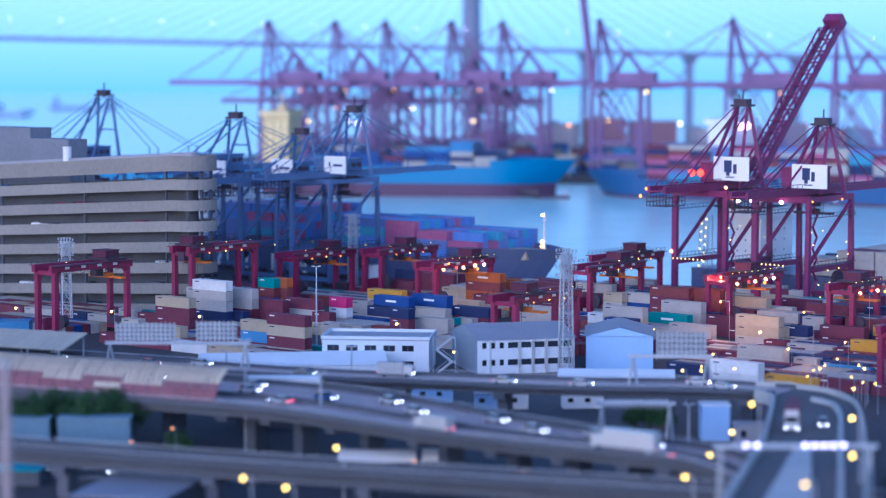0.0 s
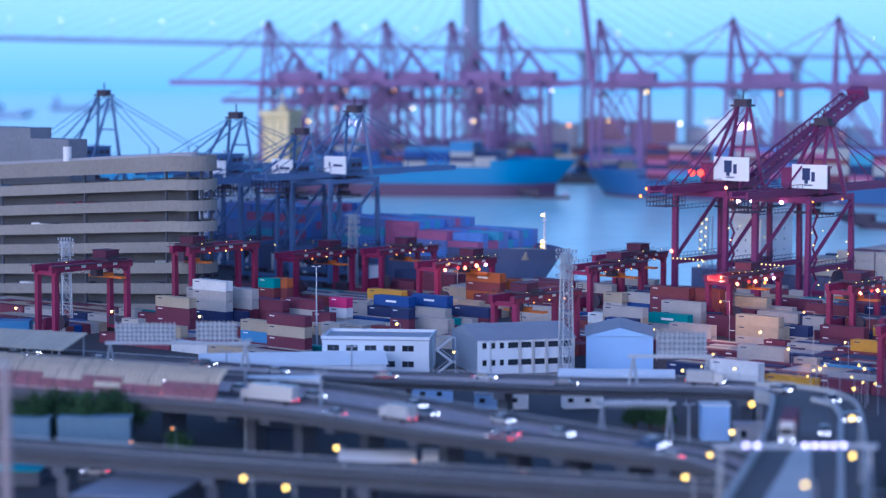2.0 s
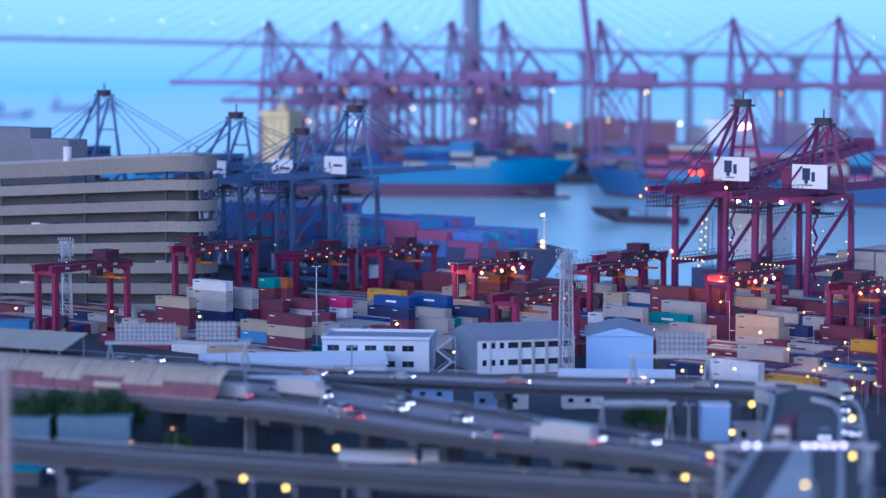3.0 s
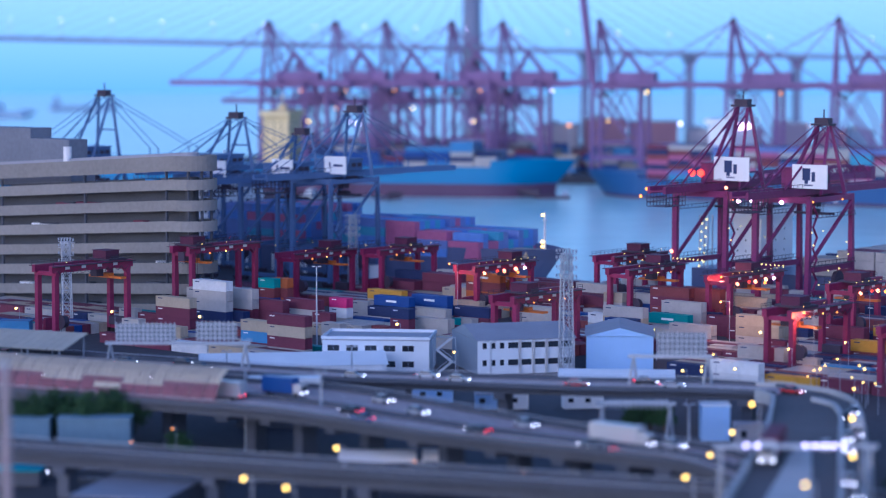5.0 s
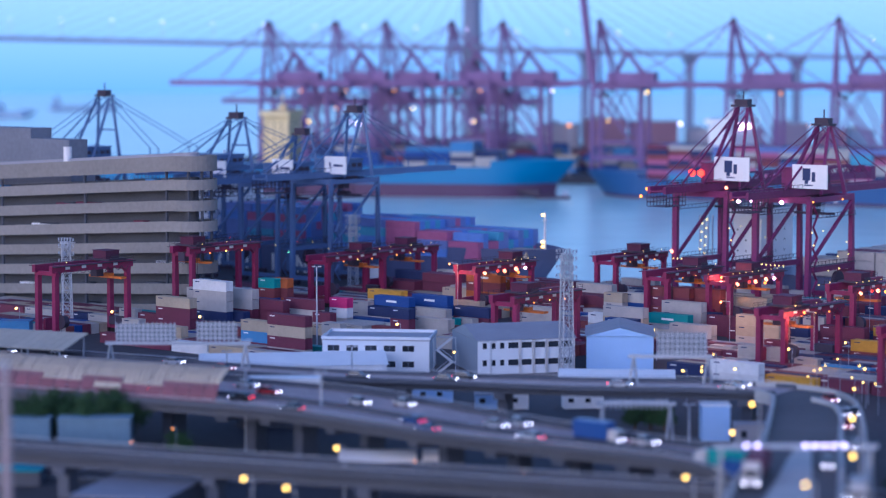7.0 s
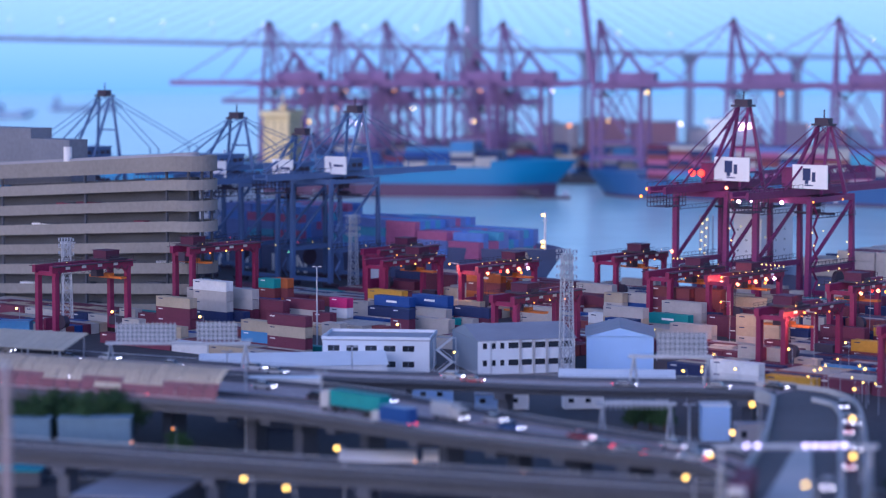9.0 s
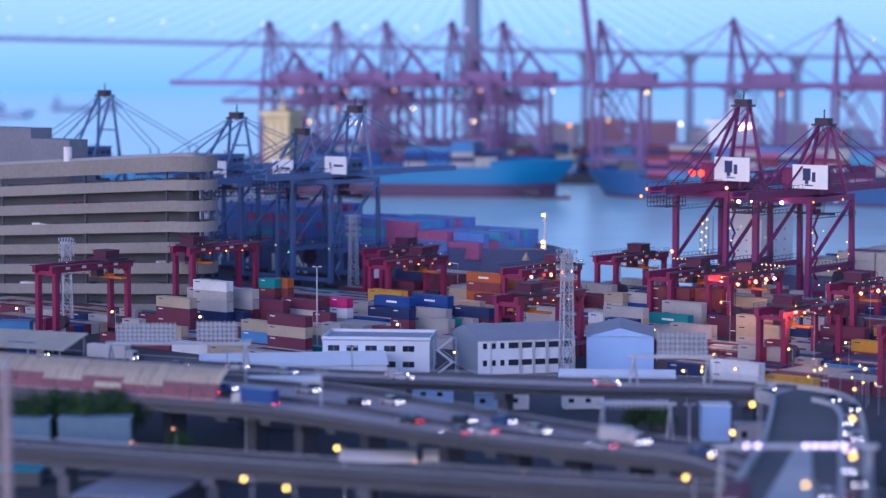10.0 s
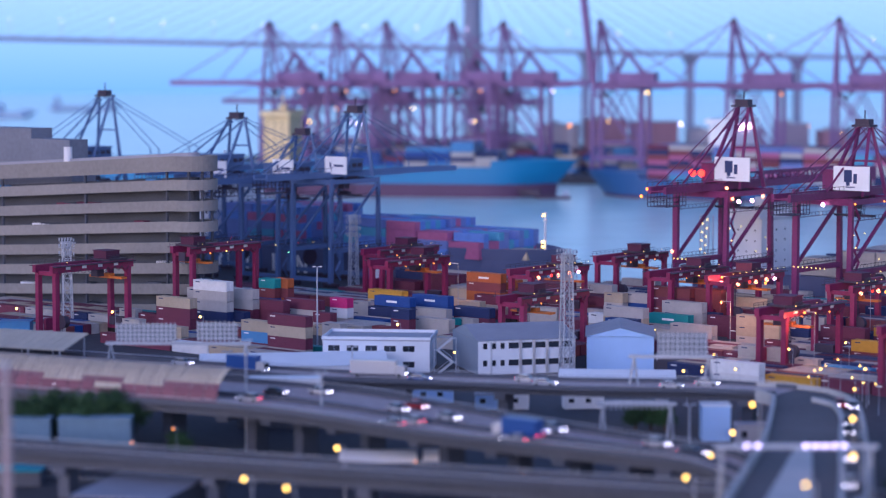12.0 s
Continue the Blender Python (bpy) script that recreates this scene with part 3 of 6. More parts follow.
rng = random.Random(7)
PALETTE = ["grey"] * 11 + ["beige"] * 6 + ["maroon"] * 13 + ["rust"] * 3 + ["blue"] * 2 + ["navy"] * 3 + ["teal", "white"]
FAR_PALETTE = ["maroon", "grey", "navy", "maroon", "navy", "beige", "rust", "grey", "maroon"]
# blocks: centre across the quay, first and last bay along it, tiers at most
BLOCKS = [(-176, -66, 4, 4), (-151, -150, -30, 2), (-131, -88, 40, 2), (-132, 72, 136, 2), (-108, 20, 140, 3), (-80, -150, 50, 3), (-57, -96, 130, 3), (-30, -104, 120, 2), (-86, 62, 150, 3), (-5, -46, 110, 1), (-177, -118, -68, 2)]
placed, rest = [], []
for w0, s0, s1, tiers in BLOCKS:
    for bay in range(int((s1 - s0) / 12.8)):
        s = s0 + 6.4 + bay * 12.8
        for row in range(6):
            w = w0 - 8.2 + row * 2.75
            tall = 1 if w0 > -90 and s < -110 else max(1, rng.choice([1, 2, tiers, tiers, tiers - 1, tiers - 1, tiers - 1]))
            for k in range(tall):
                item = (s + rng.uniform(-0.1, 0.1), w, k * 2.6, rng.choice(PALETTE if s < 60 else FAR_PALETTE))
                near = row < 1 or k == tall - 1 and row < 4
                if rng.random() < 0.22:
                    for ds in (-3.1, 3.1):
                        (placed if near else rest).append((item[0] + ds, w, item[2], rng.choice(PALETTE if s < 60 else FAR_PALETTE), 6.06))
                else:
                    (placed if near else rest).append((*item, 12.19))
# one tier only beside the moored ship
placed, rest = ([p for p in q if not (p[2] > 0 and p[1] > -92 and p[0] < -80)] for q in (placed, rest))
placed.sort(key=lambda i: i[1])
# the stacks that stand out: colours from the ground up, length in feet, along and across the quay
HUES = {"g": "grey", "b": "beige", "m": "maroon", "r": "rust", "u": "blue", "n": "navy", "o": "orange", "y": "yellow", "t": "teal", "w": "white", "p": "magenta", "l": "lightblue"}
STACKS_A = [
    ("mlb", 40, -20.5, -174.3), ("gmbm", 40, -8.7, -177.4), ("bm", 40, -67.2, -164.5), ("gb", 40, -47.4, -179.9), ("gg", 20, -81.9, -160.5),
    ("gg", 20, -64.0, -175.6), ("bn", 40, -58.9, -147.3), ("gmmb", 40, -57.4, -167.4), ("mggg", 20, -70.2, -147.5), ("mnggw", 40, -61.7, -150.5),
    ("gmgg", 40, -60.8, -142.1), ("mmm", 40, -52.7, -139.2), ("gurt", 20, -73.1, -118.2), ("goro", 20, -70.8, -115.6), ("mgm", 40, -46.5, -132.7),
    ("bb", 20, -51.7, -128.3), ("gm", 20, -37.2, -135.0), ("gg", 20, -20.1, -149.9), ("gwp", 20, -41.4, -124.1), ("gg", 20, -47.9, -108.7),
    ("m", 20, -50.0, -106.3), ("u", 40, -35.4, -119.8), ("mby", 40, -45.3, -101.5), ("gnu", 40, -33.2, -112.5),
]
STACKS_B = [
    ("gn", 40, -33.0, -115.2), ("gmn", 20, -12.5, -133.0), ("guu", 40, -27.5, -103.9), ("gg", 40, -23.1, -109.8), ("gg", 40, -8.2, -126.6),
    ("mb", 40, -28.5, -89.4), ("mn", 40, -16.0, -100.9), ("t", 20, -19.3, -106.9), ("g", 20, -15.9, -104.0), ("o", 20, -20.1, -92.3),
    ("m", 40, -3.5, -119.1), ("g", 20, -3.5, -110.3), ("ggg", 40, -66.9, -47.2), ("gb", 40, -49.2, -65.6), ("moro", 40, -38.4, -68.1),
    ("moo", 20, -37.6, -57.8), ("gm", 40, -30.7, -74.1), ("gg", 40, -3.6, -88.6), ("g", 40, -6.0, -77.7), ("g", 40, -13.8, -138.7),
    ("g", 40, -17.1, -146.9), ("g", 20, -10.7, -130.0), ("gm", 40, -16.2, -62.0), ("r", 20, -12.6, -84.2),
]
STACKS_C = [
    ("gw", 20, 17.4, -90.9), ("gu", 20, 27.3, -97.3), ("ggn", 20, 43.0, -115.2), ("gbg", 40, 27.7, -94.4), ("mgb", 20, 5.6, -67.9),
    ("mug", 40, 13.0, -64.9), ("gt", 40, 32.1, -81.1), ("gg", 40, 49.0, -96.1), ("g", 40, 34.0, -89.2), ("gn", 20, 38.0, -71.9),
    ("ggg", 40, 31.9, -74.7), ("grmr", 40, 23.4, -67.6), ("mrrr", 40, 31.2, -64.9), ("mm", 40, 46.4, -75.8), ("gbb", 40, 63.8, -89.4),
    ("bb", 20, 66.7, -86.6), ("gn", 20, 70.9, -82.7), ("gg", 20, 63.9, -63.5), ("gg", 40, 85.0, -121.7), ("g", 20, 65.8, -108.5),
]
STACKS_D = [
    ("ww", 40, 94.1, -146.7), ("y", 40, 105.4, -142.9), ("g", 20, 92.7, -115.1), ("l", 40, 106.8, -121.9), ("ry", 40, 99.9, -97.1),
    ("g", 40, 109.4, -113.5), ("mn", 40, 66.5, -31.7), ("my", 20, 87.0, -69.2), ("mm", 40, 79.6, -76.5), ("m", 40, 84.4, -81.5),
    ("m", 20, 68.1, -70.4), ("m", 20, 70.3, -92.0), ("g", 20, 76.2, -88.7), ("mg", 40, 43.1, -49.4), ("mm", 40, 39.6, -30.5),
    ("nm", 40, 55.6, -39.0), ("nm", 40, 46.7, -9.2), ("m", 20, 51.0, -78.3), ("n", 20, 93.1, -130.8), ("m", 20, 92.2, -102.5),
]
stacked = []
for hues, feet, s, w in STACKS_A + STACKS_B + STACKS_C + STACKS_D:
    for k, h in enumerate(hues):
        stacked.append((s, w, k * 2.6, HUES[h], 12.19 if feet == 40 else 6.06))
feet_down = [q for q in stacked if q[2] == 0]
# the rest of the yard is low, and keeps clear of them
placed, rest = ([p for p in q if (p[2] == 0 or p[1] > -60) and not any(abs(p[0] - a[0]) < (p[4] + a[4]) / 2 + 0.1 and abs(p[1] - a[1]) < 2.5 for a in feet_down)] for q in (placed, rest))
placed = stacked + placed
rest += placed[300:]
for s, w, z, col, n in placed[:300]:
    container(yard(s, w, z), col, n)
bms = {}
for s, w, z, col, n in rest:
    box(bms.setdefault(col, bmesh.new()), s - n / 2, s + n / 2, w - 1.22, w + 1.22, z, z + 2.55)
stack = bmesh.new()
for i, (col, bm) in enumerate(bms.items()):
    for f in bm.faces:
        f.material_index = i
    me = mesh_of("tmp", bm, CONT[col])
    stack.from_mesh(me)
    bpy.data.meshes.remove(me)
solid("container_stacks", stack, [CONT[c] for c in bms], "stacks of mixed coloured shipping containers deeper in the yard", "containers", kind="stuff", m=QUAY)


# ---- ships ----
def ship(m, length, beam_w, depth, label, paint, boot=2.0, bow_len=30, name="container_ship"):
    """The hull: x forward from 0 (stern) to length (bow), y across, z from the water up."""
    c = thing(name, m, label, "ship")

    def hull(bm, z0, z1, flare0, flare1):
        n = 14
        lo, hi = [], []
        for z, fl, ring in ((z0, flare0, lo), (z1, flare1, hi)):
            pts = [(0, -beam_w / 2 * 0.92), (length * 0.06, -beam_w / 2)]
            for i in range(n + 1):
                f = i / n
                pts.append((length - bow_len + (bow_len + fl) * f, -beam_w / 2 * (1 - f ** 2.4)))
            pts += [(x, -y) for x, y in pts[-2::-1]]
            ring += [bm.verts.new((x, y, z)) for x, y in pts]
        bm.faces.new(lo[::-1])
        bm.faces.new(hi)
        k = len(lo)
        for i in range(k):
            bm.faces.new((lo[i], lo[(i + 1) % k], hi[(i + 1) % k], hi[i]))

    part("boot_topping", one(hull, -1, boot, -3, -2), BOOT_RED, c, "red antifouling band")
    part("hull", one(hull, boot, depth, -2, 6), paint, c)
    bulwark = bmesh.new()
    hull(bulwark, depth, depth + 3.5, 6, 9)
    geom = [v for v in bulwark.verts if v.co.x < length - bow_len * 0.9]
    bmesh.ops.delete(bulwark, geom=geom, context="VERTS")
    bmesh.ops.holes_fill(bulwark, edges=bulwark.edges)
    part("forecastle", bulwark, paint, c)
    return c


def superstructure(parent, x, wd, z0, z1, deep, paint, windows=True):
    h = part("deckhouse", boxes((x - deep / 2, x + deep / 2, -wd / 2, wd / 2, z0, z1), (x - deep / 2 - 1, x + deep / 2 + 1, -wd / 2 - 3, wd / 2 + 3, z1 - 3, z1), (x - 2, x + 2, -2, 2, z1, z1 + 3), (x - 0.3, x + 0.3, -0.3, 0.3, z1 + 3, z1 + 9)), paint, parent)
    if windows:
        for k in range(int((z1 - z0 - 4) / 3)):
            for i in range(int(wd / 4)):
                y = -wd / 2 + 2 + i * 4
                part("porthole", boxes((x + deep / 2, x + deep / 2 + 0.06, y - 0.6, y + 0.6, z0 + 1 + k * 3, z0 + 2 + k * 3)), GLASS, h)
            for i in range(int(deep / 4)):
                xx = x - deep / 2 + 2 + i * 4
                part("porthole", boxes((xx - 0.6, xx + 0.6, -wd / 2 - 0.06, -wd / 2, z0 + 1 + k * 3, z0 + 2 + k * 3)), GLASS, h)
    return h


def deck_cargo(parent, x0, x1, wd, z0, heights, colors, seed):
    r = random.Random(seed)
    bms = {}
    n = int((x1 - x0) / 12.6)
    for b in range(n):
        tall = heights[min(b, len(heights) - 1)]
        for row in range(int(wd / 2.5)):
            tt = max(0, tall - (1 if r.random() < 0.25 else 0))
            for k in range(tt):
                col = r.choice(colors)
                y = -wd / 2 + row * 2.5
                box(bms.setdefault(col, bmesh.new()), x0 + b * 12.6, x0 + b * 12.6 + 12.1, y, y + 2.42, z0 + k * 2.6, z0 + k * 2.6 + 2.55)
    out = bmesh.new()
    for i, (col, bm) in enumerate(bms.items()):
        for f in bm.faces:
            f.material_index = i
        me = mesh_of("tmp", bm, CONT[col])
        out.from_mesh(me)
        bpy.data.meshes.remove(me)
    tagged(part("deck_cargo", out, [CONT[c] for c in bms], parent, "stacked containers on deck"), kind="stuff")


MIX = ["hazed red", "hazed blue", "hazed navy", "hazed blue", "hazed red", "hazed navy", "hazed teal", "hazed navy"]
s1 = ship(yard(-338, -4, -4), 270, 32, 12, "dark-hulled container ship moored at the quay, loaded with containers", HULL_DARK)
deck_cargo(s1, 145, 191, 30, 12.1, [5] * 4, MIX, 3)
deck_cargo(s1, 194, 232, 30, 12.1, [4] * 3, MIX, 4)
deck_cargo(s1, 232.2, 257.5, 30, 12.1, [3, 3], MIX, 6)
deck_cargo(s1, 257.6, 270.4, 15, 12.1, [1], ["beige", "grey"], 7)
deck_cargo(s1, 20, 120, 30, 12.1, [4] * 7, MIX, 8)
superstructure(s1, 132, 26, 11, 33, 12, WHITE)
part("foremast", beams(((271, 0, 11), (271, 0, 26.5), 0.7, 0.7, 0.4), ((271, -1.2, 24), (271, 1.2, 24), 0.3)), WHITE, s1)
part("mast_lamp", balls(0.5, (270.6, -0.8, 16), (270.6, -0.8, 17.4), (270.6, -0.5, 25.6)), G_YELLOW, s1, "lit mast lamp")
bm = boxes(*[(x + d - 0.55, x + d + 0.55, -16.15, -16.02, 3.2, 9.4) for x, ds in ((147.3, (-1.9, 1.9)), (158.5, (0,)), (170.6, (0,)), (183.4, (-1.9, 1.9))) for d in ds])
for x in (147.3, 183.4):
    beam(bm, (x - 1.9, -16.09, 9), (x + 1.9, -16.09, 3.6), 0.13, 1.1)
part("hull_mark", bm, LETTER, s1, "large white painted marks")
s2 = ship(yard(-30, 36, -4), 260, 32, 10, "container ship with a white deckhouse at the quay", HULL_DARK)
house = superstructure(s2, 16, 18, 10, 28.5, 10, WHITE, False)
for k in range(4):
    for i in range(3):
        part("porthole", boxes((21, 21.06, -6 + 5 * i, -5.6 + 5 * i, 12 + 3.2 * k, 12.5 + 3.2 * k)), GLASS, house)
        part("porthole", boxes((12.5 + 3 * i, 12.9 + 3 * i, -9.06, -9, 12 + 3.2 * k, 12.5 + 3.2 * k)), GLASS, house)
tower = part("gangway_tower", beams(*[((x, y, 9.9), (x, y, 26), 0.3) for x in (2, 5) for y in (-13.5, -11)], *[((2, -13.5, z), (5, -13.5, z + 2.6), 0.16) for z in range(10, 24, 3)], *[((2, -13.5, z), (5, -13.5, z), 0.16) for z in range(10, 27, 4)]), GALV, s2, "galvanised access tower hung with small lamps")
for i in range(12):
    part("lamp", balls(0.28, (2 + (i * 1.7) % 3.2, -13.8, 10.5 + 1.3 * i)), G_SPOT, tower, "small lit yellow lamp")
deck_cargo(s2, 38, 250, 30, 10.2, [2, 3, 3, 2, 2, 3], ["grey", "maroon", "grey", "beige", "navy", "grey"], 5)

s3 = ship(pose(-225, 1262, 0, 0, 0, -10), 292, 42, 16, "light blue container ship with a red waterline, nearly empty", HULL_BLUE, boot=7, bow_len=42)
superstructure(s3, 140, 30, 16, 45, 14, CREAM)
deck_cargo(s3, 160, 270, 38, 16, [4, 4, 3, 2, 4, 4, 5, 3], ["blue", "navy", "lightblue", "maroon", "grey"], 9)
s4 = ship(pose(420, 1010, 0, 0, 0, 147), 400, 40, 10, "deep blue container ship stacked with containers", HULL_NAVY, boot=1.5, bow_len=40)
deck_cargo(s4, 60, 370, 38, 10, [7, 6, 6, 7, 5, 6, 7], ["maroon", "navy", "rust", "hazed navy", "grey", "hazed teal", "hazed red"], 11)
superstructure(s4, 322, 30, 10, 42, 12, WHITE)
for x0, x1 in ((255, 255), (263, 263), (255, 259), (263, 259)):
    part("hull_mark", beams(((x0, 20.1, 8.2), (x1, 20.1, 8.2 if x0 == x1 else 4), 0.2, 1.4)) if x0 != x1 else boxes((x0 - 0.8, x0 + 0.8, 20.02, 20.2, 2, 8.7)), LETTER, s4, "large white painted mark")
for x0 in (272, 281, 290):
    part("hull_mark", boxes((x0 - 3, x0 + 3, 20.02, 20.2, 2, 8.7)), LETTER_DIM, s4, "large pale painted mark")
for y in (3, -5):
    part("flood_lamp", balls(1.3, (315.4, y, 38)), G_PINK, s4, "lit deck flood lamp")


# ---- cable-stayed bridge ----
def bridge():
    c = thing("cable_stayed_bridge", pose(25, 2000, 0), "grey cable-stayed bridge with a single tall tower over the harbour", "bridge")
    zs = lambda x: 82.5 - 0.0225 * x if x > -420 else 92
    prev = None
    for i in range(30):
        x0, x1 = -600 + i * 46, -554 + i * 46
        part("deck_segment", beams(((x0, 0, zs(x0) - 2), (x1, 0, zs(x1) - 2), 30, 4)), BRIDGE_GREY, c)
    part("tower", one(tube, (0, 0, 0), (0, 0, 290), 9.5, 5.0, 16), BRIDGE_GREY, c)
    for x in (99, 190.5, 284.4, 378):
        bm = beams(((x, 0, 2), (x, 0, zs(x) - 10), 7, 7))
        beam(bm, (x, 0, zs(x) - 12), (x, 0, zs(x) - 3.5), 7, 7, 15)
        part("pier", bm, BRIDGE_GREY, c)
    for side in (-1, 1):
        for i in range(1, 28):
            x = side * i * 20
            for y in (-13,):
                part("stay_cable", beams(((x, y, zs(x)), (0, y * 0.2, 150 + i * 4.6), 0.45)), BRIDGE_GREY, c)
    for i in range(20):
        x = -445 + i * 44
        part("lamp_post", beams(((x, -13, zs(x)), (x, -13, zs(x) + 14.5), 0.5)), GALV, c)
        part("lamp_head", balls(0.6, (x, -13, zs(x) + 15)), G_LILAC, c, "lit road lamp")


bridge()


# ---- warehouse with sloping ramp decks ----
def warehouse():
    c = thing("ramp_warehouse", QUAY, "beige multi-storey warehouse with sloping ramp parapets and a rounded corner", "warehouse")
    s1, w0, r = -92, -136, 7.1
    path = [(s, w0) for s in range(-262, s1, 10)] + [(s1 + r * math.sin(radians(a)), w0 + r - r * math.cos(radians(a))) for a in range(0, 181, 12)] + [(s, w0 + 2 * r) for s in (-105, -140)]
    lean = lambda s: -0.063 * max(0, s1 - s)

    def band(bm, inset, thick, z0, z1):
        rings = []
        for i, (s, w) in enumerate(path):
            a, b = Vector(path[max(0, i - 1)]), Vector(path[min(len(path) - 1, i + 1)])
            t = (b - a).normalized()
            nv = Vector((-t.y, t.x))
            p, q = Vector((s, w)) + nv * inset, Vector((s, w)) + nv * (inset + thick)
            rings.append([bm.verts.new((v.x, v.y, z + lean(s))) for v, z in ((p, z0), (q, z0), (q, z1), (p, z1))])
        for a, b in zip(rings, rings[1:]):
            for i in range(4):
                bm.faces.new((a[i], a[(i + 1) % 4], b[(i + 1) % 4], b[i]))
        bm.faces.new(rings[0])
        bm.faces.new(rings[-1][::-1])

    pitch = 5.61
    tops = [37.1 - pitch * k for k in range(7)]
    part("parapet_band", one(band, 0, 0.4, 39.3, 43.4), BEIGE, c)
    for z in tops:
        part("parapet_band", one(band, 0, 0.4, z - 2.85, z), BEIGE, c)
    for z in [42.0] + tops:
        part("deck_slab", one(band, 0.42, 3.6, z - 2.6, z - 2.2), CONCRETE, c)
    part("core_wall", one(band, 5, 0.5, -4, 37.5), CONCRETE, c)
    for s in (-245, -218, -191, -164, -128, -95):
        part("column", beams(((s, w0 + 0.9, 0), (s, w0 + 0.9, 41 + lean(s)), 0.6)), CONCRETE, c)
    for a in (40, 75, 110):
        part("column", beams(((s1 + (r - 1) * math.sin(radians(a)), w0 + r - (r - 1) * math.cos(radians(a)), 0), (s1 + (r - 1) * math.sin(radians(a)), w0 + r - (r - 1) * math.cos(radians(a)), 41), 0.6)), CONCRETE, c)
    rr = random.Random(2)
    for k, z in enumerate(tops):
        for j in range(3):
            s = rr.uniform(-190, -100)
            part("parked_lorry_box", boxes((s, s + rr.choice((4, 6, 9)), w0 + 1.4, w0 + 3.6, z - 2.2 + lean(s), z + 0.5 + lean(s))), rr.choice([CONT["lightblue"], WHITE, CONT["maroon"], CONCRETE]), c)
    part("roof_slab", one(band, 0.45, 6.2, 41.4, 41.8), CONCRETE, c)
    part("roof_kerb", one(band, 4.8, 0.4, 41.8, 44.2), GREYROOF, c)
    part("rear_block", boxes((-262, -150, w0 + 14.8, w0 + 24, 0, 39)), STAIRGREY_WALL, c)
    part("plant_room", boxes((-240, -168, w0 + 15, w0 + 23, 39, 49)), STAIRGREY_WALL, c)
    part("plant_room", boxes((-168, -151, w0 + 15, w0 + 22, 39, 46)), STAIRGREY_WALL, c)
    part("roof_tank", one(tube, (-140, w0 + 5, 38), (-140, w0 + 5, 44.5), 1.2, 1.2, 14), WHITE, c)
    return c


warehouse()


# ---- far terminal ----
def far_stacks():
    r = random.Random(21)
    cols = ["maroon", "grey", "navy", "lightblue", "rust", "beige", "blue"]
    bms = {}
    for row in range(5):
        for bay in range(38):
            tall = r.choice([0, 2, 3, 4, 5, 5])
            for k in range(tall):
                col = r.choice(cols)
                x, y = -200 + bay * 13, 55 + row * 26
                box(bms.setdefault(col, bmesh.new()), x, x + 12.2, y, y + 14, k * 2.6, k * 2.6 + 2.55)
    out = bmesh.new()
    for i, (col, bm) in enumerate(bms.items()):
        for f in bm.faces:
            f.material_index = i
        me = mesh_of("tmp", bm, CONT[col])
        out.from_mesh(me)
        bpy.data.meshes.remove(me)
    solid("far_container_stacks", out, [CONT[c] for c in bms], "far stacks of mixed containers under the tall cranes", "containers", kind="stuff", m=FARQ)


far_stacks()
for x, y in ((-180, 90), (-120, 20), (-60, 60), (10, 20), (70, 60), (130, 30), (190, 60), (-30, 160), (230, 20)):
    c = thing("light_tower", FARQ @ pose(x, y, 0), "slim lit light tower on the far terminal", "light", "far light towers")
    part("pole", beams(((0, 0, 0), (0, 0, 29), 0.7, 0.7, 0.4)), GALV, c)
    part("lamp_head", balls(1.0, (0, 0, 29.6)), rng.choice([G_AMBER, G_YELLOW, G_LILAC]), c, "lit lamp head")
for x, y, n, turn in ((-500, 3158, 90, 5), (-530, 2800, 50, -8)):
    c = ship(pose(x - n / 2, y, 0, 0, 0, turn), n, 16, 6, "distant haze-pale coaster at anchor in the harbour", PALE_HULL, boot=1, bow_len=12, name="coaster")
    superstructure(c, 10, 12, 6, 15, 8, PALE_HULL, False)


# ---- yard offices and sheds ----
OFFICE = mat("blue-white render", (0.68, 0.73, 0.79), 0.7, vary=0.1, scale=0.3)
STAIRGREY = mat("grey-blue render", (0.27, 0.33, 0.41), 0.7, vary=0.12, scale=0.3)


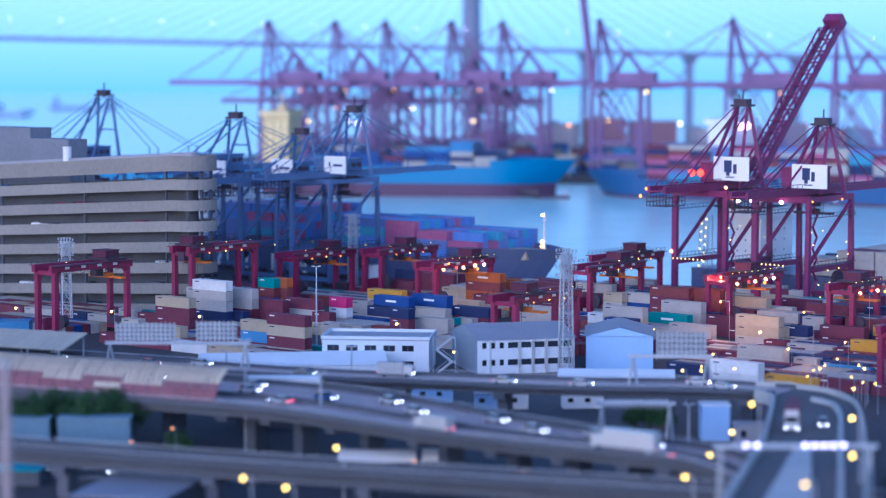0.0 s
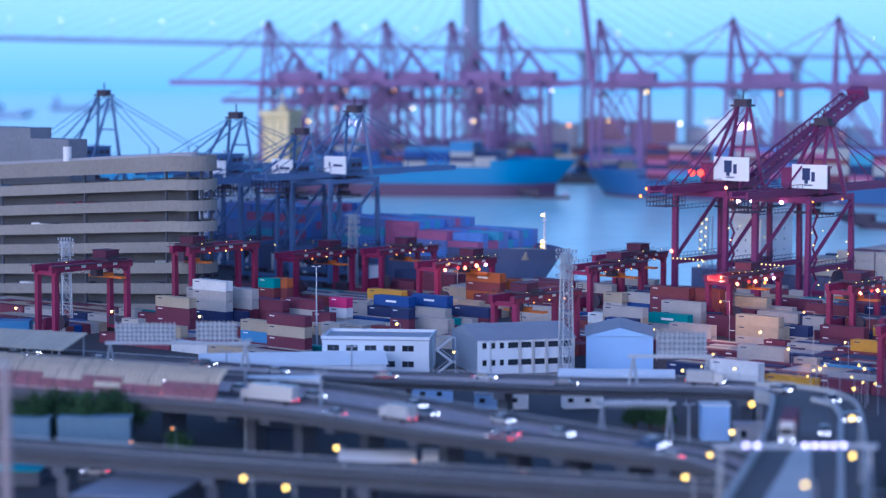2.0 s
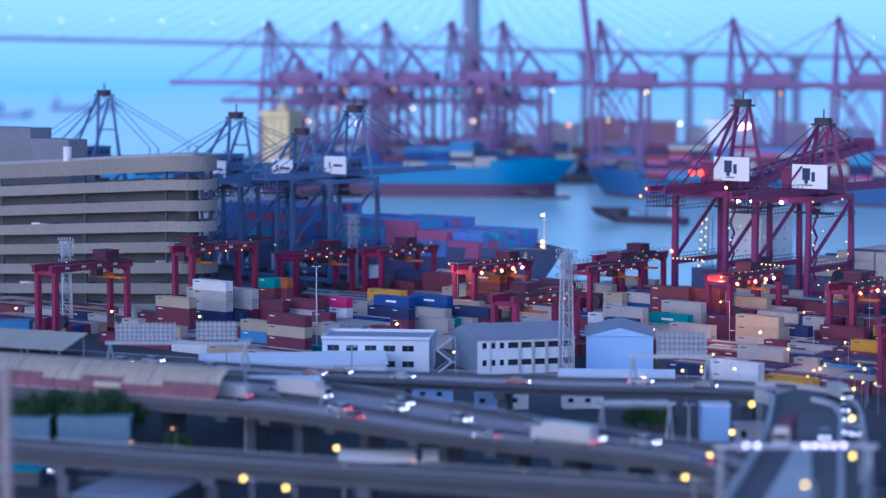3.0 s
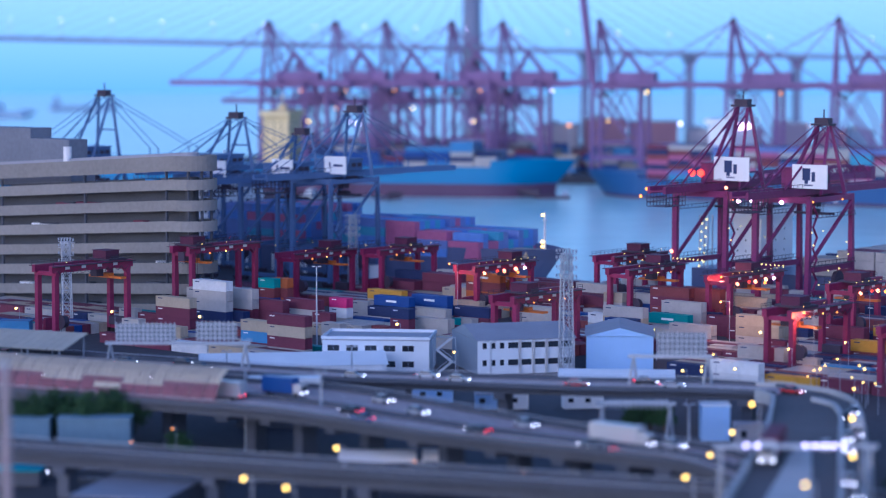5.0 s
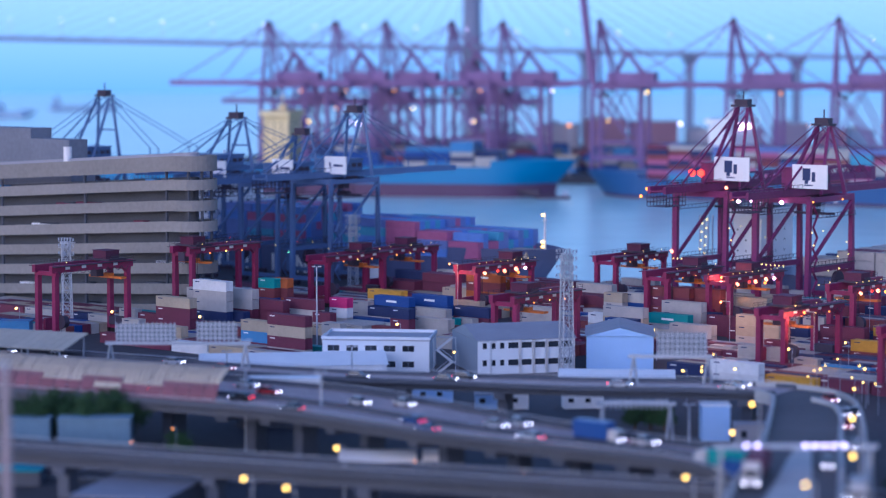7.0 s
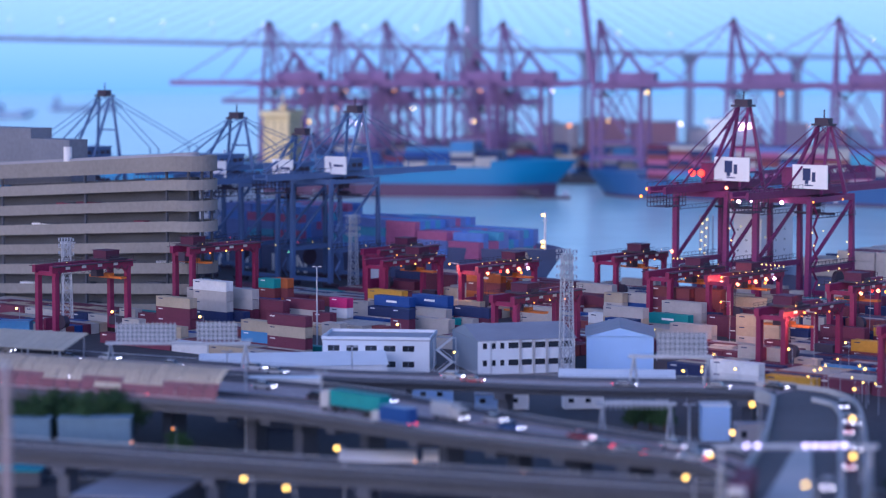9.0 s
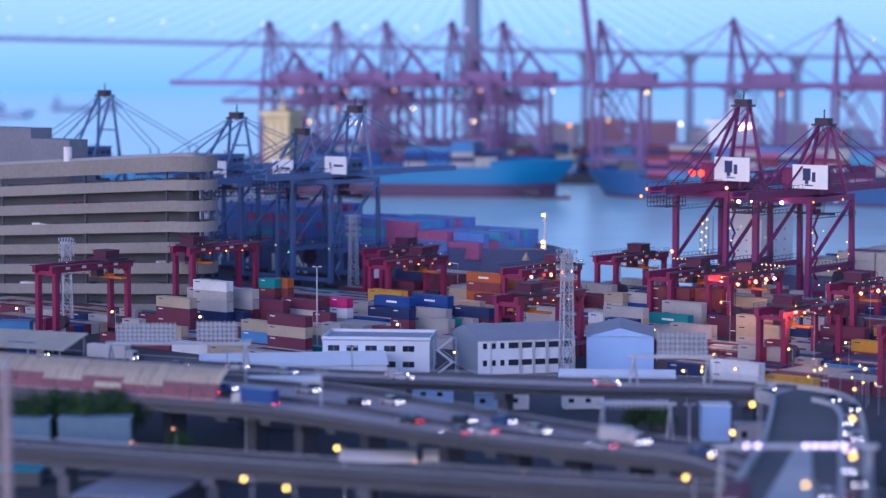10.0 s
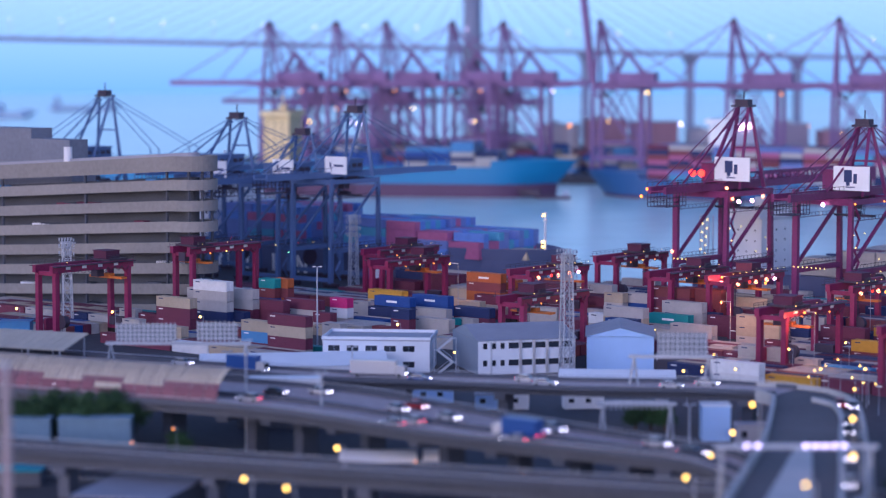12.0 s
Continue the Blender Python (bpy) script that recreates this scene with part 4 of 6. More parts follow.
def office(m, lx, ly, h, label, storeys=2, roof="flat", windows=True, wall=OFFICE, roofing=GREYROOF, rise=2.0, ribbon=True, narrow=0, end_wall=None):
    """x along the front, y into the depth, the front at y = 0."""
    c = thing("terminal_building", m, label, "building")
    part("wall", boxes((0, lx, 0, ly, 0, h)), wall, c)
    if roof == "flat":
        part("roof", boxes((-0.2, lx + 0.2, -0.2, ly + 0.2, h, h + 0.25)), roofing, c)
        part("parapet", boxes((-0.25, lx + 0.25, -0.3, 0.0, h + 0.25, h + 0.9), (-0.25, lx + 0.25, ly, ly + 0.3, h + 0.25, h + 0.9), (-0.25, 0.05, 0, ly, h + 0.25, h + 0.9), (lx - 0.05, lx + 0.25, 0, ly, h + 0.25, h + 0.9)), wall, c)
    else:
        bm = bmesh.new()
        v = [bm.verts.new(p) for p in ((-0.4, -0.4, h), (lx + 0.4, -0.4, h), (lx + 0.4, ly + 0.4, h), (-0.4, ly + 0.4, h), (-0.4, ly / 2, h + rise), (lx + 0.4, ly / 2, h + rise))]
        for f in ((0, 1, 5, 4), (2, 3, 4, 5), (3, 2, 1, 0)):
            bm.faces.new([v[i] for i in f])
        part("roof", bm, roofing, c)
        for x0 in (-0.3, lx + 0.05):
            bm = bmesh.new()
            a, b = ([bm.verts.new(p) for p in ((x, 0, h + 0.01), (x, ly, h + 0.01), (x, ly / 2, h + rise * 0.97))] for x in (x0, x0 + 0.25))
            bm.faces.new(a[::-1])
            bm.faces.new(b)
            for i in range(3):
                bm.faces.new((a[i], a[(i + 1) % 3], b[(i + 1) % 3], b[i]))
            part("gable", bm, end_wall or wall, c)
    if end_wall:
        part("end_wall", boxes((-0.15, -0.003, 0.1, ly - 0.1, 0, h)), end_wall, c)
    if windows:
        for k in range(storeys):
            z = 1.1 + k * (h / storeys)
            for i in range(narrow):
                x = 1.1 + i * 2.0
                part("window", boxes((x, x + 0.95, -0.03, 0.02, z + 0.8, z + 2.1)), GLASS, c)
            for i in range(int((lx - narrow * 2.1) / 3.1) if narrow else 0):
                x = 7.0 + i * 3.1
                w = part("window", boxes((x, x + 2.3, -0.03, 0.02, z + 0.8, z + 2.1)), GLASS, c)
                part("sill", boxes((x - 0.08, x + 2.38, -0.1, -0.035, z + 0.7, z + 0.8)), OFFICE, w)
                part("pilaster", boxes((x + 2.4, x + 3.0, -0.3, 0.0, 0, h)), WHITE, c)
            for i in range(0 if narrow else int(lx / 4.2)):
                x = 1.2 + i * 4.2
                w = part("window", boxes((x, x + 2.6, -0.03, 0.02, z, z + 1.3)), GLASS, c)
                part("sill", boxes((x - 0.08, x + 2.68, -0.1, -0.035, z - 0.1, z)), OFFICE, w)
                part("mullion", boxes((x + 1.27, x + 1.33, -0.06, -0.035, z, z + 1.3)), STAIRGREY, w)
                if ribbon:
                    part("pilaster", boxes((x + 3.0, x + 3.7, -0.2, 0.0, 0, h)), WHITE, c)
    return c


office(pose(-27, 505, 4, 0, 0, -6), 24, 14, 7, "white two-storey terminal office with a flat roof", ribbon=False)
office(pose(7.6, 498.5, 4, 0, 0, 15), 22.5, 21, 7.6, "long white two-storey office with a grey pitched roof", roof="pitch", rise=2.6, narrow=3, end_wall=STAIRGREY)
office(pose(47, 506, 4, 0, 0, 86), 20, 15, 7.6, "pale blue sheet-clad shed with a gable roof", windows=False, wall=PALEBLUE, roof="pitch", roofing=GREYROOF)
office(pose(-52, 486, 4, 0, 0, 7), 40, 16, 3.4, "low shed with a long white sheet roof", windows=False, roofing=WHITEROOF, roof="pitch", rise=2.0)
office(pose(24.5, 476, 4, 0, 0, -4), 24, 14, 1.9, "low shed with a white sheet roof", windows=False, roofing=WHITEROOF, roof="pitch", rise=1.7)


c = thing("outdoor_stair", pose(-1.4, 500.5, 4), "galvanised outdoor stair beside the long office", "stair")
for i in range(3):
    x0, x1 = (0, 3.4) if i % 2 == 0 else (3.4, 0)
    part("stair_flight", beams(((x0, -0.6 * (i % 2), i * 2.7), (x1, -0.6 * (i % 2), i * 2.7 + 2.7), 0.25, 0.5)), GALV, c)
    part("handrail", beams(((x0, -0.9 * (i % 2), i * 2.7 + 1), (x1, -0.9 * (i % 2), i * 2.7 + 3.7), 0.09)), GALV, c)
    part("landing", boxes((x1 - 0.7, x1 + 0.7, -1.0, 0.6, i * 2.7 + 2.62, i * 2.7 + 2.74)), GALV, c)
for x in (-0.7, 4.1):
    part("post", beams(((x, -0.9, 0), (x, -0.9, 8.2), 0.14)), GALV, c)


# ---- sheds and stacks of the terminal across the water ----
# Wall colours muted towards mauve and grey, with the far haze in them.
FAR_WALLS = [mat("mauve-grey sheeting", (0.30, 0.27, 0.36), 0.7, vary=0.3, scale=0.05, ribs=0.6), mat("haze-muted red sheeting", (0.30, 0.17, 0.22), 0.7, vary=0.3, scale=0.05, ribs=0.6), mat("grey-blue sheeting", (0.26, 0.33, 0.44), 0.7, vary=0.3, scale=0.05), mat("pale grey sheeting", (0.46, 0.44, 0.48), 0.7, vary=0.25, scale=0.05)]
FAR_KINDS = ("mauve-grey", "dull red", "grey-blue", "pale grey")
far = random.Random(52)
x = -120.0
while x < 330:
    lx, ly, k = far.uniform(14, 34), far.uniform(20, 40), far.randrange(4)
    h = far.uniform(13, 19) if x < 60 else far.uniform(17, 31)
    y = 1500 + far.uniform(0, 60)
    c = thing("far_warehouse", pose(x, y, 4, 0, 0, far.uniform(-8, 4)), FAR_KINDS[k] + " terminal warehouse far across the water", "warehouse", "far warehouses")
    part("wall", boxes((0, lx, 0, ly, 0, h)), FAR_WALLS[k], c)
    part("roof", boxes((-0.4, lx + 0.4, -0.4, ly + 0.4, h, h + 0.5), (lx * 0.2, lx * 0.45, ly * 0.3, ly * 0.6, h + 0.5, h + 2.4)), GREYROOF, c)
    for i in range(int(lx / 6)):
        part("loading_door", boxes((2 + i * 6, 5.4 + i * 6, -0.12, -0.02, 0.2, 4.6)), DARK if far.random() < 0.6 else FAR_WALLS[3], c)
        if h > 9:
            part("window_band", boxes((1.6 + i * 6, 5.8 + i * 6, -0.12, -0.02, 6.6, 8.2)), GLASS, c)
    if far.random() < 0.7:
        part("wall_lamp", balls(0.5, (lx * far.random(), -0.8, h - 1)), far.choice([G_AMBER, G_YELLOW, G_YELLOW]), c, "lit wall lamp")
    x += lx + far.choice((1.5, 3, 9))


# ---- viaducts ----
def smooth_line(rows):
    """A smoothed centre line along rows of (x, y, z, width): points, sideways directions, half widths."""
    P4 = [np.array(p, float) for p in rows]
    fine = []
    n = len(P4)
    for i in range(n - 1):
        a, b, d, e = P4[max(0, i - 1)], P4[i], P4[i + 1], P4[min(n - 1, i + 2)]
        for k in range(6):
            t = k / 6
            fine.append(0.5 * ((2 * b) + (d - a) * t + (2 * a - 5 * b + 4 * d - e) * t * t + (3 * b - a - 3 * d + e) * t ** 3))
    fine.append(P4[-1])
    half = [p[3] / 2 for p in fine]
    fine = [Vector(p[:3]) for p in fine]
    side = []
    for i, p in enumerate(fine):
        t = fine[min(i + 1, len(fine) - 1)] - fine[max(i - 1, 0)]
        side.append(Vector((-t.y, t.x, 0)).normalized())
    return fine, side, half


def viaduct(name, label, rows, depth=1.6, piers=(), surface=ROADTOP, rail=0.9, lanes=2, wall=CONCRETE, end=None):
    """A deck along rows of (x, y, z, width), smoothed, built as far as row end."""
    c = thing(name, Matrix(), label, "viaduct", kind="structure")
    line = smooth_line(rows)
    cut = len(line[0]) if end is None else end * 6 + 1
    fine, side, half = (q[:cut] for q in line)

    def strip(bm, f0, d0, f1, d1, z0, z1):
        rings = []
        for p, nv, h in zip(fine, side, half):
            rings.append([bm.verts.new(p + nv * o + Vector((0, 0, zz))) for o, zz in ((f0 * h + d0, z0), (f1 * h + d1, z0), (f1 * h + d1, z1), (f0 * h + d0, z1))])
        for a, b in zip(rings, rings[1:]):
            for i in range(4):
                bm.faces.new((a[i], a[(i + 1) % 4], b[(i + 1) % 4], b[i]))
        bm.faces.new(rings[0])
        bm.faces.new(rings[-1][::-1])

    part("girder", one(strip, -1, 1.3, 1, -1.3, -depth, -0.3), CONCRETE, c)
    part("slab", one(strip, -1, 0, 1, 0, -0.3, -0.02), CONCRETE, c)
    part("carriageway", one(strip, -1, 0.4, 1, -0.4, -0.02, 0.02), surface, c)
    part("parapet", one(strip, -1, 0, -1, 0.35, -0.35, rail), wall, c)
    part("parapet", one(strip, 1, -0.35, 1, 0, -0.35, rail), wall, c)
    for f, off in ((-1, 0.17), (1, -0.17)):
        part("rail", one(strip, f, off - 0.06, f, off + 0.06, rail + 0.35, rail + 0.47), GALV, c)
    if lanes > 4:
        part("median_barrier", one(strip, -0.12, -0.25, -0.12, 0.25, 0.0, 0.85), CONCRETE, c)
    marks = bmesh.new()
    for k in range(1, lanes):
        f = -1 + 2 * k / lanes
        for i in range(len(fine) - 1):
            seg = fine[i + 1] - fine[i]
            m = max(1, int(seg.length / 9))
            for j in range(m):
                p, q = fine[i] + seg * (j / m), fine[i] + seg * ((j + 0.35) / m)
                nv, o = side[i], f * half[i]
                marks.faces.new([marks.verts.new(x + nv * (o + d) + Vector((0, 0, 0.03))) for x, d in ((p, -0.08), (q, -0.08), (q, 0.08), (p, 0.08))])
    if lanes > 1:
        part("lane_marking", marks, WHITE, c)
    for f, w in piers:
        i = int(f * (len(line[0]) - 1))
        if i >= cut:
            continue
        p = fine[i]
        a = math.degrees(math.atan2(side[i].y, side[i].x))
        cap = half[i] * 0.8
        part("pier", boxes((-w / 2, w / 2, -1.0, 1.0, 3.5 - p.z, -depth - 1), (-cap, cap, -1.1, 1.1, -depth - 1.2, -depth + 0.05)), CONCRETE, c, at=pose(p.x, p.y, p.z, 0, 0, a))
    return (c, *line)


def climb(x, y):
    """The slip roads climb from 12 m to 16.5 m, to cross over the railway: a point of their plan with its height."""
    f = max(0.0, min(1.0, (395 - y) / 45))
    z = 12 + 4.5 * f * f * (3 - 2 * f)
    k = (74 - z) / 62
    return x * k, y * k, z


ROADS = {}
ROADS["upper"] = viaduct("viaduct_upper", "curved concrete road viaduct with low parapets", [(-520, 640, 12, 10), (-130, 487, 12, 10), (-67, 460.5, 12, 10), (-24.6, 441, 12, 10), (0, 434.5, 12, 11), (23.7, 428, 12, 12), (48.5, 425, 12, 12.5), (63.5, 419, 12, 9.5), (69.6, 411.7, 12, 8), (*climb(71.4, 401), 5.5), (*climb(69.9, 387), 4), (*climb(65.4, 360), 3.6), (*climb(57.8, 317), 3.4), (*climb(27.5, 150), 3.4)],
                         depth=1.4, rail=0.7, piers=[(0.14, 3), (0.2, 3), (0.25, 3), (0.29, 4), (0.355, 4.2), (0.44, 3.5), (0.5, 3)], end=7)
ROADS["main"] = viaduct("viaduct_main", "wide concrete motorway viaduct with a median barrier", [(-640, 660, 14, 26), (-140, 448, 14, 27), (-90, 426, 14, 28), (-42, 404, 14, 29), (-20.5, 391, 14, 26), (5.3, 365, 14, 21), (24.4, 349, 14, 15), (41, 337, 13.4, 12), (54, 327, 8.5, 12), (75, 316, 5.2, 12), (300, 205, 5.0, 12), (720, 0, 5.0, 12)], depth=1.5,
                        piers=[(0.162, 5), (0.219, 5), (0.267, 5), (0.311, 4), (0.356, 4), (0.405, 4), (0.45, 4), (0.495, 4), (0.535, 4), (0.583, 4), (0.62, 4)], lanes=6)
ROADS["near"] = viaduct("viaduct_near", "concrete railway viaduct with solid parapets", [(-315, 462, 11, 7.3), (-136.5, 390.6, 11, 7.3), (-69.3, 363.3, 11, 7.3), (-19.3, 344.4, 11, 7.3), (30.9, 327.2, 11, 7.3), (105, 302.4, 11, 7.3), (315, 231, 11, 7.3)], depth=1.9, rail=1.0,
                        piers=[(0.27, 2.6), (0.37, 3), (0.46, 3), (0.545, 3), (0.62, 3), (0.7, 3)], surface=CONCRETE, lanes=1)
SLIPTOP = mat("dark slip road surface", (0.12, 0.115, 0.12), 0.8, vary=0.3, scale=0.06, fine=1.2)
PALE_CONCRETE = mat("pale bare concrete", (0.44, 0.45, 0.45), 0.8, vary=0.2, scale=0.15, bump=0.02, fine=2.0)
ROADS["ramp"] = (None, *smooth_line([(*climb(x, y), w) for x, y, w in ((62, 420, 4), (62.5, 404, 5), (57, 370, 5), (51.2, 349.7, 5), (42.7, 317, 4.6), (2, 150, 4.6))]))
ROADS["lower"] = (None, *smooth_line([(*climb(x, y), w) for x, y, w in ((65, 418, 3), (66.8, 402, 4), (64, 380, 4), (60.4, 356, 3.4), (54, 317, 3.4), (23.5, 150, 3.4))]))
OUTER = [(59, 426.2), (65.3, 424), (71.5, 416.9), (73.5, 404.5), (72, 388.5), (68.3, 365.3), (63.7, 339.9), (59.5, 317), (29, 150)]
RAMP_EDGE = [(57.5, 415.4), (59.5, 409), (58.3, 399.9), (52, 365.3), (47.2, 344.7), (40.3, 317), (-1.5, 150)]
INNER = [(66.6, 407.5), (69.0, 402), (69.1, 396), (67.9, 385.4), (62.5, 354.7), (56, 317), (26, 150)]


def interchange():
    """One deck on which the curved road parts into three, with pale kerb walls between them."""
    c = thing("viaduct_interchange", Matrix(), "concrete interchange deck parting into three climbing slip roads", "viaduct", kind="structure")
    plans = [[(p.x, p.y) for p in smooth_line([(x, y, 12, 1) for x, y in q])[0]] for q in (OUTER, RAMP_EDGE, INNER)]

    def across(plan, y):
        for (x0, y0), (x1, y1) in zip(plan, plan[1:]):
            if y0 >= y >= y1:
                return x0 + (x1 - x0) * (y0 - y) / max(1e-6, y0 - y1)
        return plan[-1][0]

    def loft(rings):
        bm = bmesh.new()
        vs = [[bm.verts.new(p) for p in r] for r in rings]
        for a, b in zip(vs, vs[1:]):
            for k in range(4):
                bm.faces.new((a[k], a[(k + 1) % 4], b[(k + 1) % 4], b[k]))
        bm.faces.new(vs[0])
        bm.faces.new(vs[-1][::-1])
        return bm

    ends = [((59, 426.2), (57.5, 415.4)), ((65.3, 424), (58.8, 412.5)), ((70.6, 418.3), (59.4, 409.5))]
    ys = [406 - 3 * i for i in range(31)] + [290, 250, 200, 150]
    ends += [((across(plans[0], y), y), (across(plans[1], y), y)) for y in ys]
    rings = []
    for p, q in ends:
        a, b = Vector(climb(*p)), Vector(climb(*q))
        down, low = Vector((0, 0, -0.05)), Vector((0, 0, -1.0))
        rings.append((a + low, b + low, b + down, a + down))
    part("deck", loft(rings), SLIPTOP, c)

    def kerb(plan, w, z0, z1):
        line = [Vector(climb(*p)) for p in plan]
        rings = []
        for i, p in enumerate(line):
            d = line[min(i + 1, len(line) - 1)] - line[max(i - 1, 0)]
            nv = Vector((-d.y, d.x, 0)).normalized() * (w / 2)
            rings.append([q + Vector((0, 0, z)) for q, z in ((p - nv, z0), (p + nv, z0), (p + nv, z1), (p - nv, z1))])
        return loft(rings)

    part("parapet", kerb(plans[0], 0.5, -1.1, 0.85), PALE_CONCRETE, c)
    part("parapet", kerb(plans[1], 0.7, -1.1, 1.1), PALE_CONCRETE, c)
    part("kerb_wall", kerb(plans[2], 0.8, -0.1, 0.8), PALE_CONCRETE, c)
    wedge = [((55.9, 357), (58.3, 357)), ((53.3, 348), (56.9, 348)), ((49.6, 333), (54.5, 333)), ((45.5, 317), (51.9, 317)), ((29, 255), (42, 255))]
    rings = []
    for p, q in wedge:
        a, b = Vector(climb(*p)), Vector(climb(*q))
        rings.append((a - Vector((0, 0, 0.1)), b - Vector((0, 0, 0.1)), b + Vector((0, 0, 0.5)), a + Vector((0, 0, 0.3))))
    part("gore_island", loft(rings), PALE_CONCRETE, c, "pale concrete wedge between the slip roads")
    for x, y in ((71, 385), (67, 362), (62, 335), (54, 365), (50, 347), (68, 398), (63, 412)):
        p = climb(x, y)
        part("pier", boxes((p[0] - 0.8, p[0] + 0.8, p[1] - 0.8, p[1] + 0.8, 3.8, p[2] - 0.95)), CONCRETE, c)


interchange()


ROADS["street"] = viaduct("road_street", "ground-level street below the viaducts", [(-560, 420, 4.1, 8), (-120, 384, 4.1, 8), (-60, 376, 4.1, 8), (0, 368, 4.1, 8), (60, 352, 4.1, 8), (300, 250, 4.1, 8)], depth=0.5, rail=0.15, surface=ASPHALT)


# ---- barrel-roofed noise enclosure over the motorway ----
def enclosure():
    c = thing("noise_enclosure", Matrix(), "cream and dull red panelled noise enclosure over the motorway", "noise barrier")
    a, b = Vector((-140, 452, 14)), Vector((-33, 401.2, 14))
    d = (b - a).normalized()
    nrm = Vector((-d.y, d.x, 0))
    prof = [(-14.2, 0), (-14.1, 0.9), (-13.85, 1.9), (-13.4, 2.8), (-12.7, 3.7), (-11.6, 4.8), (-9.8, 5.9), (-8.6, 6.1)]
    L = (b - a).length
    for k in range(len(prof) - 1):
        (o0, z0), (o1, z1) = prof[k], prof[k + 1]
        n = 42
        for i in range(n):
            p, q = a + d * (L * i / n), a + d * (L * (i + 0.94) / n)
            bm = bmesh.new()
            vs = []
            for t in (0, -0.12):
                for pt, o, z in ((p, o0, z0), (q, o0, z0), (q, o1, z1 - 0.05), (p, o1, z1 - 0.05)):
                    vs.append(bm.verts.new(pt + nrm * o + Vector((0, 0, z + t))))
            for f in ((0, 1, 2, 3), (7, 6, 5, 4), (0, 4, 5, 1), (1, 5, 6, 2), (2, 6, 7, 3), (3, 7, 4, 0)):
                bm.faces.new([vs[j] for j in f])
            f = abs((i + 0.5) / n - 0.8)
            red = (z0 + z1) / 12.4 < 0.34 + 1.7 * f or 0.52 < (z0 + z1) / 12.4 < 0.66 and f < 0.035
            part("panel", bm, PANEL_RED if red else PANEL_CREAM, c)
    for i in range(118):
        p = a + d * (L * i / 118)
        q = p - d * 0.9
        ends = [p.lerp(q, k / 7) + nrm * o + Vector((0, 0, z + 0.06)) for k, (o, z) in enumerate(prof)]
        part("rib", beams(*[(u, v, 0.16, 0.12) for u, v in zip(ends[3:], ends[4:])]), PANEL_SEAM, c)
    for i in range(14):
        p = a + d * (L * (i + 0.5) / 14)
        part("frame_post", beams((p + nrm * -9.0, p + nrm * -9.0 + Vector((0, 0, 6)), 0.3)), GALV, c)
    return c


PANEL_RED = mat("dull red panel", (0.20, 0.085, 0.11), 0.6, vary=0.2)
PANEL_SEAM = mat("grey seam strip", (0.22, 0.19, 0.20), 0.7)
PANEL_CREAM = mat("cream panel", (0.47, 0.43, 0.34), 0.6, vary=0.15)
enclosure()
c = thing("road_canopy", pose(-112, 479.5, 12, 0, 0, -23), "cream sheet canopy over the upper road", "canopy")
for i in range(19):
    part("roof_sheet", boxes((i * 2.1, i * 2.1 + 2.0, -5, 5, 0, 0.2)), PANEL_CREAM, c, at=pose(0, 0, 3.6, 14))
for i in range(6):
    for y, z in ((-4.6, 2.4), (4.6, 4.7)):
        part("post", beams(((0.8 + i * 7.6, y, 0), (0.8 + i * 7.6, y, z), 0.25)), GALV, c)


# ---- floodlight masts ----
def lattice_mast(m, h, label, head=True):
    c = thing("floodlight_mast", m, label, "mast", "floodlight masts")
    bm = bmesh.new()
    w0, w1 = 1.3, 0.9
    for sx in (-1, 1):
        for sy in (-1, 1):
            beam(bm, (sx * w0, sy * w0, 0), (sx * w1, sy * w1, h), 0.22)
    n = int(h / 3)
    for i in range(n):
        z0, z1 = h * i / n, h * (i + 1) / n
        a, b = w0 + (w1 - w0) * i / n, w0 + (w1 - w0) * (i + 1) / n
        for k in range(4):
            c0, c1 = ((-1, -1), (1, -1), (1, 1), (-1, 1))[k], ((1, -1), (1, 1), (-1, 1), (-1, -1))[k]
            beam(bm, (c0[0] * a, c0[1] * a, z0), (c1[0] * b, c1[1] * b, z1), 0.12)
            beam(bm, (c1[0] * a, c1[1] * a, z0), (c0[0] * b, c0[1] * b, z1), 0.12)
            beam(bm, (c0[0] * b, c0[1] * b, z1), (c1[0] * b, c1[1] * b, z1), 0.12)
    part("lattice", bm, GALV, c)
    bm = bmesh.new()
    for z in (h - 5.5, h - 3.5, h - 1.5, h):
        beam(bm, (-1.7, -1.7, z), (1.7, 1.7, z), 0.12)
        beam(bm, (-1.7, 1.7, z), (1.7, -1.7, z), 0.12)
        for k in range(5):
            box(bm, -1.75 + k * 0.76, -1.4 + k * 0.76, -2.0, -1.75, z + 0.3, z + 0.9)
            box(bm, -1.75 + k * 0.76, -1.4 + k * 0.76, 1.75, 2.0, z + 0.3, z + 0.9)
        for y in (-1.75, 1.75):
            beam(bm, (-1.75, y, z + 1), (1.75, y, z + 1), 0.07)
            beam(bm, (-1.75, y, z), (1.75, y, z), 0.1)
    part("lamp_gallery", bm, GALV, c)
    return c


lattice_mast(pose(27, 497, 4, 0, 0, 20), 27, "tall galvanised lattice floodlight mast beside the offices")
lattice_mast(pose(-27, 679, 4, 0, 0, 20), 22, "galvanised lattice floodlight mast in the container yard")
lattice_mast(pose(-98, 590, 4, 0, 0, 20), 22, "galvanised lattice floodlight mast before the warehouse")


